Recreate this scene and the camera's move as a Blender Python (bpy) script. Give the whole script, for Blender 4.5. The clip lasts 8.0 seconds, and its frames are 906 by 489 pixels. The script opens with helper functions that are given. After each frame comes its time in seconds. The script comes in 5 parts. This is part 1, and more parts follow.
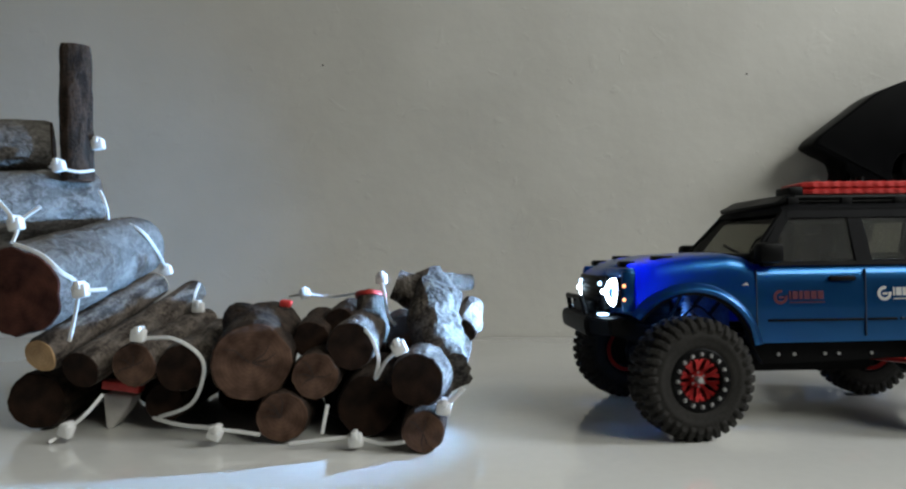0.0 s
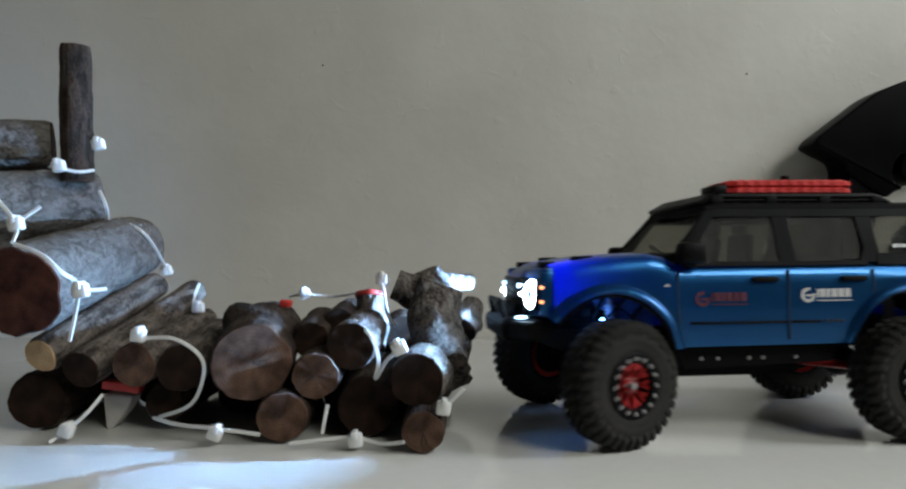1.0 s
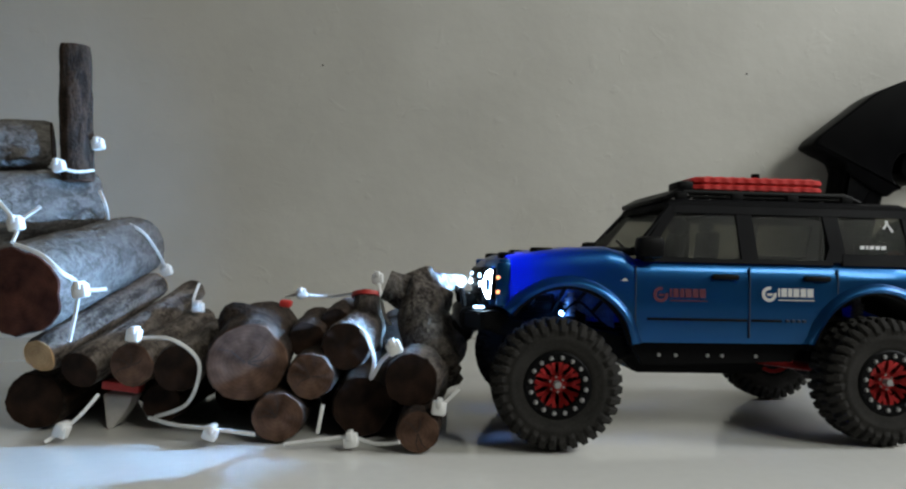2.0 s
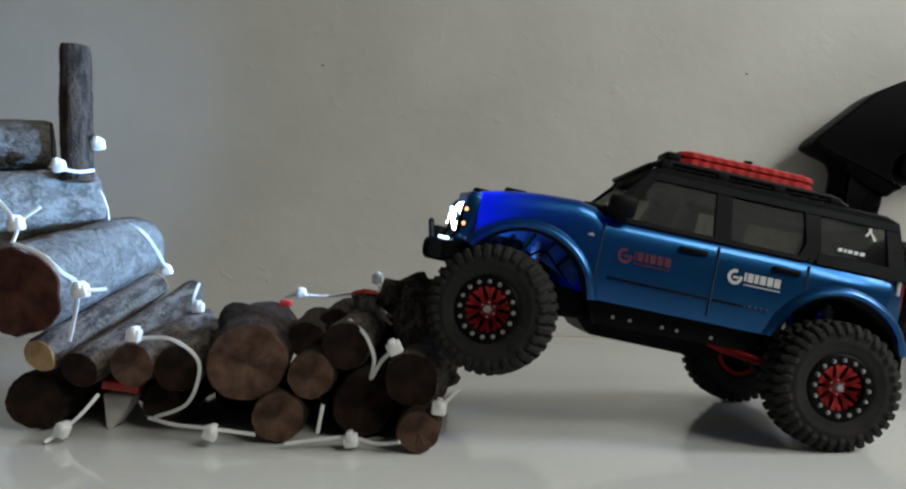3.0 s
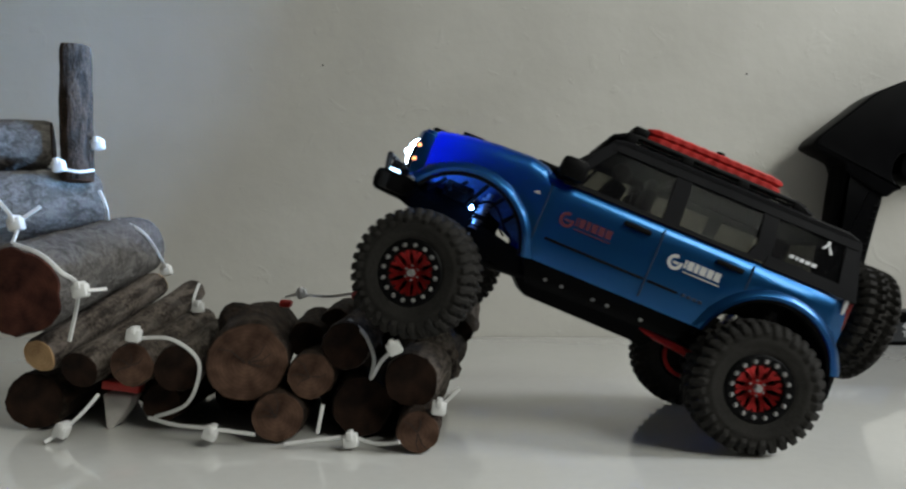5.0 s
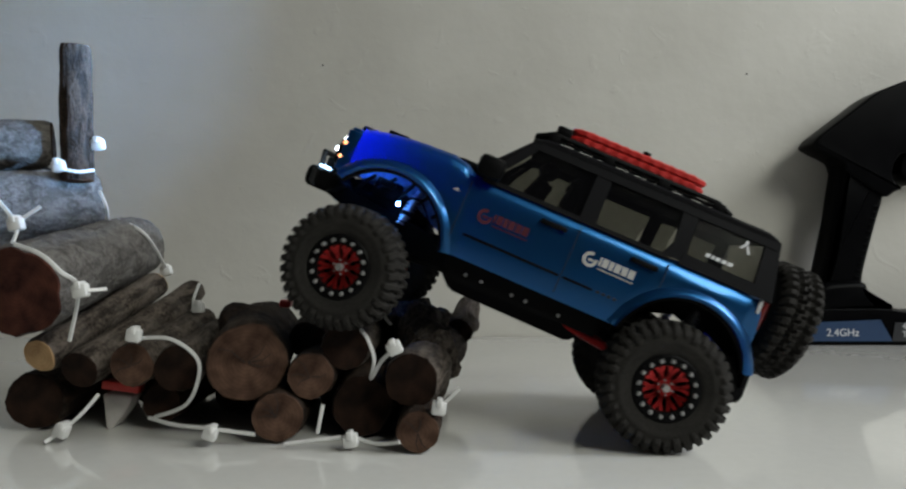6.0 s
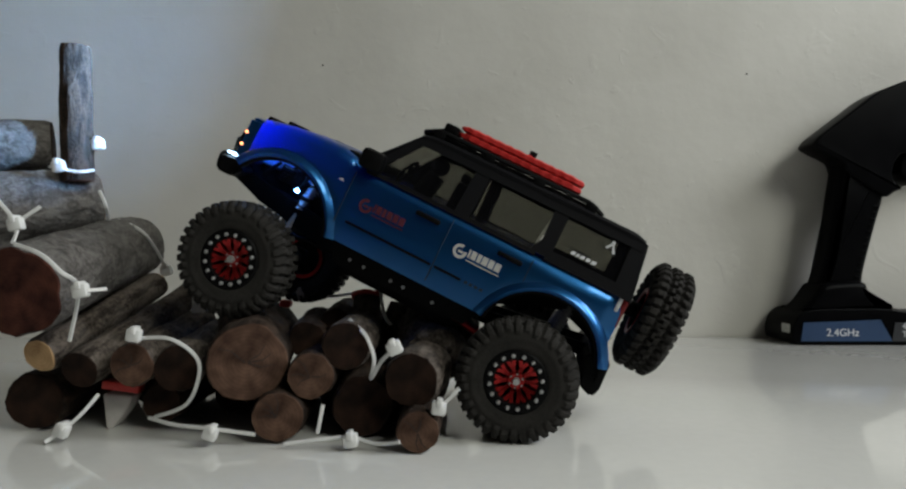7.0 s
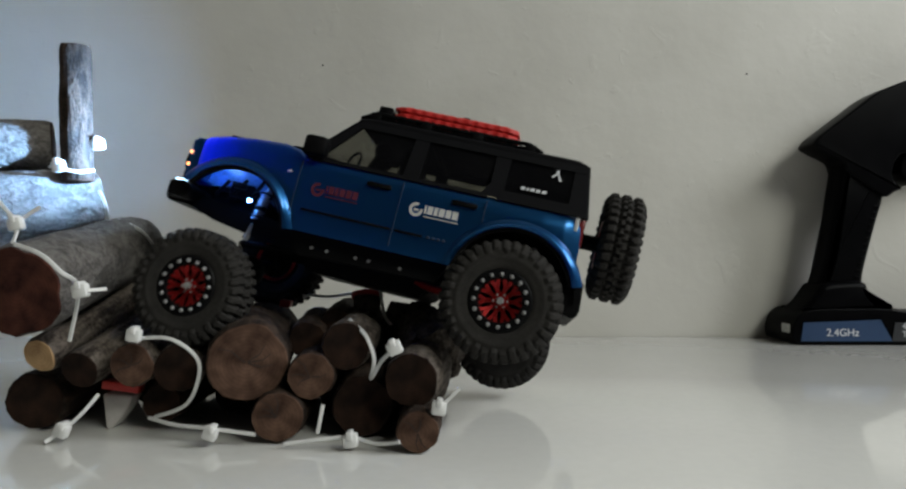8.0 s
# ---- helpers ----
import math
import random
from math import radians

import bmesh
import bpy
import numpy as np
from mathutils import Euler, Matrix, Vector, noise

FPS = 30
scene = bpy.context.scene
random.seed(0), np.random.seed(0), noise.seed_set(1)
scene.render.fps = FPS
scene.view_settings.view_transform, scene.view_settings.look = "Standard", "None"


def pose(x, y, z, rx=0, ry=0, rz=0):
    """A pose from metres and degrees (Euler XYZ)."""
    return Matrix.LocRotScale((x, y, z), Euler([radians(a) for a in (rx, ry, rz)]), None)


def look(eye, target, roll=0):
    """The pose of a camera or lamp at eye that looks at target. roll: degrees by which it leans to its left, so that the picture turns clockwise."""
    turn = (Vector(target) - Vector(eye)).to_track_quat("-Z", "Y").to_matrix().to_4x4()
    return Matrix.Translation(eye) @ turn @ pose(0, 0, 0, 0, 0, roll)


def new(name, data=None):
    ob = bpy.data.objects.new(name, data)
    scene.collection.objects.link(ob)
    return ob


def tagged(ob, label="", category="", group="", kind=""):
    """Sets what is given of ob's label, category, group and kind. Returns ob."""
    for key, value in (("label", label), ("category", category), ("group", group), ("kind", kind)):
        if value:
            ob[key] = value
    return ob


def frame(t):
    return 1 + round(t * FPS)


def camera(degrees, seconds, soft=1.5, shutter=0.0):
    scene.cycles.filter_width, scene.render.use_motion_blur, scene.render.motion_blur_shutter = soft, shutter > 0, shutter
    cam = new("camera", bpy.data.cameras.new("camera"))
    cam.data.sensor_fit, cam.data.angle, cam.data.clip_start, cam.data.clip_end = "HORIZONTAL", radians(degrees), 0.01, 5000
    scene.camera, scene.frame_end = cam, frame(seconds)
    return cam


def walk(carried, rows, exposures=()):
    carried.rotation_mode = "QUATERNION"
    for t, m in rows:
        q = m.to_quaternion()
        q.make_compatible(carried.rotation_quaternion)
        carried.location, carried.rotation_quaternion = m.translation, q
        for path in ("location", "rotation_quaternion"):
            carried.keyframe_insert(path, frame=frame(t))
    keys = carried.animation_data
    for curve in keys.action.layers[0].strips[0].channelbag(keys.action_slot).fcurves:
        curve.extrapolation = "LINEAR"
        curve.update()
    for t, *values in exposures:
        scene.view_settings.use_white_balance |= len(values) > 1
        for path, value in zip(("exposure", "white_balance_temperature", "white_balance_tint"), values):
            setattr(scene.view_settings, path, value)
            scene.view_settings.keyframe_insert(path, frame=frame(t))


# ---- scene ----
# camera: held still on the table top's level
cam = camera(67.2, 8.0, soft=2.3, shutter=0.7)
EYE = pose(0, 0, 0.0936, 90.547, 0, 0)
walk(cam, [(0.0, EYE), (8.0, EYE)],
     exposures=[(0.0, -0.13), (1.7, -0.16), (2.8, -0.14), (3.5, -0.08), (4.5, -0.02), (6.5, -0.02), (7.5, -0.02), (8.0, 0.03)])

# ---- light: a bright window to one side behind the camera, the dim room round it ----
world = bpy.data.worlds.new("room_sky")
scene.world = world
world.use_nodes = True
wn = world.node_tree.nodes
sky = wn.new("ShaderNodeTexSky")
sky.sky_type = "NISHITA"
sky.sun_disc = False
sky.sun_elevation, sky.sun_rotation = radians(35), radians(120)
world.node_tree.links.new(sky.outputs["Color"], wn["Background"].inputs["Color"])
wn["Background"].inputs["Strength"].default_value = 0.12

lamp = bpy.data.lights.new("window_light", "AREA")
lamp.shape, lamp.size, lamp.size_y, lamp.energy = "RECTANGLE", 0.95, 0.75, 32.0
lamp.color = (0.93, 0.96, 0.86)
lamp_ob = new("window_light", lamp)
lamp_ob.matrix_world = look((1.46, -1.05, 1.55), (0.1, 0.4, 0.1))
# a smaller side window nearer the back wall, in the blue of the open sky
lamp = bpy.data.lights.new("side_window_light", "AREA")
lamp.shape, lamp.size, lamp.size_y, lamp.energy = "RECTANGLE", 0.40, 0.60, 17.0
lamp.color = (0.93, 0.97, 1.0)
lamp_ob = new("side_window_light", lamp)
lamp_ob.matrix_world = look((1.48, 0.13, 0.95), (0.2, 0.55, 0.1))


# ---- materials ----
def node_mat(name):
    m = bpy.data.materials.new(name)
    m.use_nodes = True
    t = m.node_tree
    return m, t, t.nodes["Principled BSDF"]


def mat(name, color, rough=0.5, metal=0.0, vary=0.15, scale=60.0, bump=0.1, fine=400.0, coat=0.0, dist=0.0004, spec=0.5):
    """A surface whose colour and gloss drift at two scales, with a fine relief."""
    m, t, b = node_mat(name)
    n, l = t.nodes, t.links
    co = n.new("ShaderNodeTexCoord")
    big, small = n.new("ShaderNodeTexNoise"), n.new("ShaderNodeTexNoise")
    big.inputs["Scale"].default_value, small.inputs["Scale"].default_value = scale, fine
    big.inputs["Detail"].default_value = 5
    for x in (big, small):
        l.new(co.outputs["Object"], x.inputs["Vector"])
    add = n.new("ShaderNodeMath")
    add.operation = "ADD"
    l.new(big.outputs["Fac"], add.inputs[0])
    l.new(small.outputs["Fac"], add.inputs[1])
    ramp = n.new("ShaderNodeMapRange")
    ramp.inputs["From Min"].default_value, ramp.inputs["From Max"].default_value = 0.6, 1.4
    ramp.inputs["To Min"].default_value, ramp.inputs["To Max"].default_value = 1 - vary, 1 + vary
    l.new(add.outputs[0], ramp.inputs["Value"])
    mul = n.new("ShaderNodeVectorMath")
    mul.operation = "SCALE"
    mul.inputs[0].default_value = color
    l.new(ramp.outputs[0], mul.inputs["Scale"])
    l.new(mul.outputs[0], b.inputs["Base Color"])
    rr = n.new("ShaderNodeMapRange")
    rr.inputs["To Min"].default_value, rr.inputs["To Max"].default_value = rough * 0.8, min(1, rough * 1.2)
    l.new(big.outputs["Fac"], rr.inputs["Value"])
    l.new(rr.outputs[0], b.inputs["Roughness"])
    b.inputs["Metallic"].default_value = metal
    b.inputs["Coat Weight"].default_value = coat
    b.inputs["Coat Roughness"].default_value = 0.08
    b.inputs["Specular IOR Level"].default_value = spec
    if bump:
        bp = n.new("ShaderNodeBump")
        bp.inputs["Strength"].default_value, bp.inputs["Distance"].default_value = bump, dist
        l.new(small.outputs["Fac"], bp.inputs["Height"])
        l.new(bp.outputs["Normal"], b.inputs["Normal"])
    return m


def glow(name, color, strength):
    m, t, b = node_mat(name)
    b.inputs["Base Color"].default_value = (*color, 1)
    b.inputs["Emission Color"].default_value = (*color, 1)
    b.inputs["Emission Strength"].default_value = strength
    return m


def wall_mat():
    m, t, b = node_mat("painted_plaster")
    n, l = t.nodes, t.links
    co = n.new("ShaderNodeTexCoord")
    heights = []
    for scale, detail in ((9, 3), (55, 4), (420, 3)):
        x = n.new("ShaderNodeTexNoise")
        x.inputs["Scale"].default_value, x.inputs["Detail"].default_value = scale, detail
        l.new(co.outputs["Object"], x.inputs["Vector"])
        heights.append(x)
    ramp = n.new("ShaderNodeValToRGB")
    ramp.color_ramp.elements[0].position, ramp.color_ramp.elements[1].position = 0.3, 0.7
    ramp.color_ramp.elements[0].color, ramp.color_ramp.elements[1].color = (0.385, 0.372, 0.340, 1), (0.435, 0.422, 0.390, 1)
    l.new(heights[0].outputs["Fac"], ramp.inputs["Fac"])
    l.new(ramp.outputs["Color"], b.inputs["Base Color"])
    b.inputs["Roughness"].default_value = 0.75
    # trowel ridges: a stretched, thresholded noise
    st = n.new("ShaderNodeTexNoise")
    st.inputs["Scale"].default_value, st.inputs["Detail"].default_value = 26, 6
    st.inputs["Distortion"].default_value = 1.6
    l.new(co.outputs["Object"], st.inputs["Vector"])
    rid = n.new("ShaderNodeMapRange")
    rid.inputs["From Min"].default_value, rid.inputs["From Max"].default_value = 0.63, 0.69
    l.new(st.outputs["Fac"], rid.inputs["Value"])
    last = None
    for src, strength, dist in ((heights[1].outputs["Fac"], 0.17, 0.003), (heights[2].outputs["Fac"], 0.14, 0.0006), (rid.outputs[0], 0.2, 0.001)):
        bp = n.new("ShaderNodeBump")
        bp.inputs["Strength"].default_value, bp.inputs["Distance"].default_value = strength, dist
        l.new(src, bp.inputs["Height"])
        if last:
            l.new(last.outputs["Normal"], bp.inputs["Normal"])
        last = bp
    l.new(last.outputs["Normal"], b.inputs["Normal"])
    return m


def bark_mat(name, dark, light, grey, seed=0.0, stretch=0.3):
    """Bark: long furrows along the log (its z axis), grey lichen patches, fine grain."""
    m, t, b = node_mat(name)
    n, l = t.nodes, t.links
    co = n.new("ShaderNodeTexCoord")
    mp = n.new("ShaderNodeMapping")
    mp.inputs["Scale"].default_value = (1, 1, stretch)
    mp.inputs["Location"].default_value = (seed, seed * 0.7, seed * 1.3)
    l.new(co.outputs["Object"], mp.inputs["Vector"])
    fur, grain, patch = (n.new("ShaderNodeTexNoise") for _ in range(3))
    fur.inputs["Scale"].default_value, fur.inputs["Detail"].default_value = 190, 6
    fur.inputs["Distortion"].default_value = 0.6
    grain.inputs["Scale"].default_value, grain.inputs["Detail"].default_value = 520, 5
    patch.inputs["Scale"].default_value, patch.inputs["Detail"].default_value = 45, 5
    l.new(mp.outputs[0], fur.inputs["Vector"])
    l.new(co.outputs["Object"], grain.inputs["Vector"])
    l.new(co.outputs["Object"], patch.inputs["Vector"])
    r = n.new("ShaderNodeValToRGB")
    r.color_ramp.elements[0].position, r.color_ramp.elements[1].position = 0.42, 0.6
    r.color_ramp.elements[0].color, r.color_ramp.elements[1].color = (*dark, 1), (*light, 1)
    blend = n.new("ShaderNodeMix")
    blend.inputs["Factor"].default_value = 0.42
    l.new(fur.outputs["Fac"], blend.inputs["A"])
    l.new(grain.outputs["Fac"], blend.inputs["B"])
    l.new(blend.outputs["Result"], r.inputs["Fac"])
    mx = n.new("ShaderNodeMix")
    mx.data_type = "RGBA"
    mx.inputs["B"].default_value = (*grey, 1)
    pr = n.new("ShaderNodeMapRange")
    pr.inputs["From Min"].default_value, pr.inputs["From Max"].default_value = 0.45, 0.68
    pr.inputs["To Max"].default_value = 0.5
    l.new(patch.outputs["Fac"], pr.inputs["Value"])
    l.new(pr.outputs[0], mx.inputs["Factor"])
    l.new(r.outputs["Color"], mx.inputs["A"])
    l.new(mx.outputs["Result"], b.inputs["Base Color"])
    b.inputs["Roughness"].default_value = 0.85
    b.inputs["Specular IOR Level"].default_value = 0.18
    last = None
    for src, s, d in ((fur, 0.9, 0.003), (grain, 0.5, 0.0010)):
        bp = n.new("ShaderNodeBump")
        bp.inputs["Strength"].default_value, bp.inputs["Distance"].default_value = s, d
        l.new(src.outputs["Fac"], bp.inputs["Height"])
        if last:
            l.new(last.outputs["Normal"], bp.inputs["Normal"])
        last = bp
    l.new(last.outputs["Normal"], b.inputs["Normal"])
    return m


def cut_mat(name, pale, dark):
    """A sawn end: growth rings about the log's axis, radial cracks, saw marks."""
    m, t, b = node_mat(name)
    n, l = t.nodes, t.links
    co = n.new("ShaderNodeTexCoord")
    wv = n.new("ShaderNodeTexWave")
    wv.wave_type, wv.rings_direction = "RINGS", "Z"
    wv.inputs["Scale"].default_value, wv.inputs["Distortion"].default_value = 170, 2.5
    wv.inputs["Detail"].default_value, wv.inputs["Detail Scale"].default_value = 3, 60
    l.new(co.outputs["Object"], wv.inputs["Vector"])
    ns = n.new("ShaderNodeTexNoise")
    ns.inputs["Scale"].default_value, ns.inputs["Detail"].default_value = 120, 6
    l.new(co.outputs["Object"], ns.inputs["Vector"])
    r = n.new("ShaderNodeValToRGB")
    r.color_ramp.elements[0].position, r.color_ramp.elements[1].position = 0.36, 0.66
    r.color_ramp.elements[0].color, r.color_ramp.elements[1].color = (*dark, 1), (*pale, 1)
    # broad stains over the grain
    st = n.new("ShaderNodeTexNoise")
    st.inputs["Scale"].default_value, st.inputs["Detail"].default_value = 55, 3
    l.new(co.outputs["Object"], st.inputs["Vector"])
    bl = n.new("ShaderNodeMix")
    bl.inputs["Factor"].default_value = 0.5
    l.new(ns.outputs["Fac"], bl.inputs["A"])
    l.new(st.outputs["Fac"], bl.inputs["B"])
    l.new(bl.outputs["Result"], r.inputs["Fac"])
    mx = n.new("ShaderNodeMix")
    mx.data_type, mx.blend_type = "RGBA", "MULTIPLY"
    mx.inputs["Factor"].default_value = 0.13
    l.new(r.outputs["Color"], mx.inputs["A"])
    l.new(wv.outputs["Color"], mx.inputs["B"])
    l.new(mx.outputs["Result"], b.inputs["Base Color"])
    b.inputs["Roughness"].default_value = 0.8
    b.inputs["Specular IOR Level"].default_value = 0.12
    bp = n.new("ShaderNodeBump")
    bp.inputs["Strength"].default_value, bp.inputs["Distance"].default_value = 0.4, 0.0008
    l.new(ns.outputs["Fac"], bp.inputs["Height"])
    l.new(bp.outputs["Normal"], b.inputs["Normal"])
    return m


PLASTER = wall_mat()
TABLE = mat("white_laminate", (0.69, 0.685, 0.66), 0.07, vary=0.03, scale=14, bump=0.02, fine=160, dist=0.0002, spec=0.6)
# Colour of the unseen walls and ceiling, darkened to cut bounced light.
ROOM = mat("low_bounce_wall", (0.16, 0.15, 0.14), 0.8, vary=0.06, scale=3, bump=0.05, fine=60)
FLOOR = mat("brown_floor", (0.16, 0.11, 0.08), 0.5, vary=0.2, scale=5, bump=0.05, fine=40)
# Brown bark and dark cut wood: dark brown, deepened for shade between the logs.
BARKS = [bark_mat("grey_bark", (0.021, 0.016, 0.013), (0.112, 0.092, 0.077), (0.165, 0.146, 0.130)),
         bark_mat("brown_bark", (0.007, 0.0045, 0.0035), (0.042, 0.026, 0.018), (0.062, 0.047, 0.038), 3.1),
         bark_mat("pale_bark", (0.055, 0.050, 0.047), (0.135, 0.125, 0.116), (0.155, 0.148, 0.14), 7.7, 0.75)]
BARKS.append(bark_mat("weathered_bark", (0.016, 0.012, 0.010), (0.105, 0.088, 0.074), (0.17, 0.155, 0.14), 5.3, 0.6))
CUTS = [cut_mat("brown_cut_wood", (0.118, 0.068, 0.047), (0.030, 0.015, 0.010)),
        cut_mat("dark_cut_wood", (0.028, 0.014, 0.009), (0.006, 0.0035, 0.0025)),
        cut_mat("pale_cut_wood", (0.52, 0.34, 0.18), (0.33, 0.20, 0.10)),
        cut_mat("red_cut_wood", (0.085, 0.030, 0.020), (0.018, 0.006, 0.005))]
CRACK = mat("dark_crack", (0.02, 0.012, 0.009), 0.9, vary=0.2, bump=0)
NYLON = mat("white_nylon", (0.62, 0.62, 0.61), 0.4, vary=0.04, bump=0.05)
RED_TAPE = mat("red_tape", (0.45, 0.03, 0.025), 0.5, vary=0.15, bump=0.1)
WEDGE = mat("pale_foam", (0.45, 0.43, 0.41), 0.7, vary=0.1)
BLACK = mat("black_plastic", (0.0032, 0.0032, 0.0036), 0.5, vary=0.2, bump=0.06, fine=900, dist=0.0002, spec=0.07)
RUBBER = mat("tyre_rubber", (0.021, 0.0197, 0.0182), 0.8, vary=0.5, scale=90, bump=0.25, fine=1200, dist=0.0003, spec=0.12)
STEEL = mat("bright_steel", (0.40, 0.40, 0.40), 0.32, metal=0.6, vary=0.1, bump=0.05)
RED_METAL = mat("red_anodised", (0.30, 0.014, 0.014), 0.3, metal=0.75, vary=0.15, bump=0.05)
RED_PLASTIC = mat("red_plastic", (0.48, 0.02, 0.018), 0.42, vary=0.1, bump=0.05)
DECAL_WHITE = mat("white_decal", (0.49, 0.50, 0.52), 0.45, vary=0.05, bump=0)
DECAL_RED = mat("red_decal", (0.075, 0.012, 0.028), 0.45, vary=0.1, bump=0)
INNER = mat("bare_polycarbonate", (0.03, 0.08, 0.19), 0.3, vary=0.5, scale=160, bump=0.3, fine=500, dist=0.001)
LED_BEAM = glow("headlight_led", (0.30, 0.58, 1.0), 54000.0)
LED_WHITE = glow("headlight_lens", (0.62, 0.82, 1.0), 60.0)
LED_SMALL = glow("small_led", (0.45, 0.72, 1.0), 6.0)
LED_ARCH = glow("arch_led", (0.10, 0.34, 1.0), 90.0)
LED_AMBER = glow("amber_led", (1.0, 0.36, 0.14), 3.5)
LED_BLUE = glow("blue_led", (0.15, 0.38, 1.0), 110.0)


# ---- mesh helpers ----
def smooth(me, angle=35):
    for p in me.polygons:
        p.use_smooth = True
    me.set_sharp_from_angle(angle=radians(angle))


def part(name, bm, material, parent=None, label="", flat=False):
    """Links a bmesh as one mesh object, under a thing or a part."""
    me = bpy.data.meshes.new(name)
    bmesh.ops.recalc_face_normals(bm, faces=bm.faces)
    bm.to_mesh(me)
    bm.free()
    if not flat:
        smooth(me)
    me.materials.append(material)
    ob = new(name, me)
    if parent is not None:
        ob.parent = parent
    return tagged(ob, label)


def box(bm, x0, x1, y0, y1, z0, z1, bev=0.0, m=None):
    """A bevelled block, turned by m if given."""
    r = bmesh.ops.create_cube(bm, size=1)
    vs = r["verts"]
    bmesh.ops.scale(bm, vec=(x1 - x0, y1 - y0, z1 - z0), verts=vs)
    bmesh.ops.translate(bm, vec=((x0 + x1) / 2, (y0 + y1) / 2, (z0 + z1) / 2), verts=vs)
    if bev:
        es = list({e for v in vs for e in v.link_edges})
        out = bmesh.ops.bevel(bm, geom=es, offset=bev, segments=2, affect="EDGES", profile=0.5)
        vs = list({v for f in out["faces"] for v in f.verts} | {v for v in vs if v.is_valid})
    if m is not None:
        bmesh.ops.transform(bm, matrix=m, verts=vs)
    return vs


def lathe(bm, profile, segs, closed=False):
    """Turns (radius, y) pairs round the y axis."""
    rings = []
    for r, y in profile:
        rings.append([bm.verts.new((r * math.cos(2 * math.pi * i / segs), y, r * math.sin(2 * math.pi * i / segs))) for i in range(segs)])
    pairs = list(zip(rings, rings[1:])) + ([(rings[-1], rings[0])] if closed else [])
    for a, b in pairs:
        for i in range(segs):
            bm.faces.new((a[i], a[(i + 1) % segs], b[(i + 1) % segs], b[i]))
    return rings


def rod(bm, a, b, r, segs=10, r2=None):
    """A capped round bar from a to b."""
    a, b = Vector(a), Vector(b)
    d = b - a
    m = Matrix.Translation((a + b) / 2) @ d.to_track_quat("Z", "Y").to_matrix().to_4x4()
    bmesh.ops.create_cone(bm, cap_ends=True, segments=segs, radius1=r, radius2=r if r2 is None else r2, depth=d.length, matrix=m)


def prism(bm, pts, y0, y1):
    """A plate: a polygon in x and z, from y0 to y1."""
    a = [bm.verts.new((x, y0, z)) for x, z in pts]
    b = [bm.verts.new((x, y1, z)) for x, z in pts]
    bm.faces.new(a)
    bm.faces.new(list(reversed(b)))
    for i in range(len(pts)):
        j = (i + 1) % len(pts)
        bm.faces.new((a[i], b[i], b[j], a[j]))
    return a + b


def slab(name, x0, x1, y0, y1, z0, z1, material, label="", kind="structure", bev=0.0):
    bm = bmesh.new()
    box(bm, x0, x1, y0, y1, z0, z1, bev)
    return tagged(part(name, bm, material, flat=not bev), label, kind=kind)


# ---- the room: the wall behind the table, the table top, and plain unseen walls added to close it ----
slab("wall_back", -1.6, 1.62, 0.7428, 0.86, -0.75, 2.55, PLASTER, "beige painted plaster wall with faint trowel marks")
slab("table_top", -1.2, 1.4, -0.12, 0.741, -0.03, 0.0, TABLE, "glossy white laminate table top", bev=0.002)
slab("floor", -1.6, 1.62, -2.8, 0.7428, -0.83, -0.75, FLOOR, "dark brown floor")
slab("ceiling", -1.6, 1.62, -2.8, 0.86, 2.55, 2.63, ROOM, "plain dark ceiling, unseen, added to close the room")
slab("wall_left", -1.7, -1.6, -2.8, 0.86, -0.75, 2.55, ROOM, "plain dark side wall, unseen, added to close the room")
slab("wall_front", -1.7, 1.62, -2.9, -2.8, -0.75, 2.55, ROOM, "plain unseen wall, its shade put into the dark colour")
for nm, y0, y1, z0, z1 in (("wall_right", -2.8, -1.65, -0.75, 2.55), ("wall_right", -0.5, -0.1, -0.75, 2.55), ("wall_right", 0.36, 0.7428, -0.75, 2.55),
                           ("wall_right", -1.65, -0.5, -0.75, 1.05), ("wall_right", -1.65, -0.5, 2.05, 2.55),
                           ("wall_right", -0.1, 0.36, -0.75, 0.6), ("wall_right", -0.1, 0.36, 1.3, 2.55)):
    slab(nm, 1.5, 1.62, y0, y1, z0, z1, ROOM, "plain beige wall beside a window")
for i in range(4):
    bm = bmesh.new()
    rod(bm, (-1.1 + (i % 2) * 2.4, 0.0 + (i // 2) * 0.62, -0.75), (-1.1 + (i % 2) * 2.4, 0.0 + (i // 2) * 0.62, -0.03), 0.025, 16)
    tagged(part("table_leg", bm, STEEL), "round steel table leg", kind="structure")


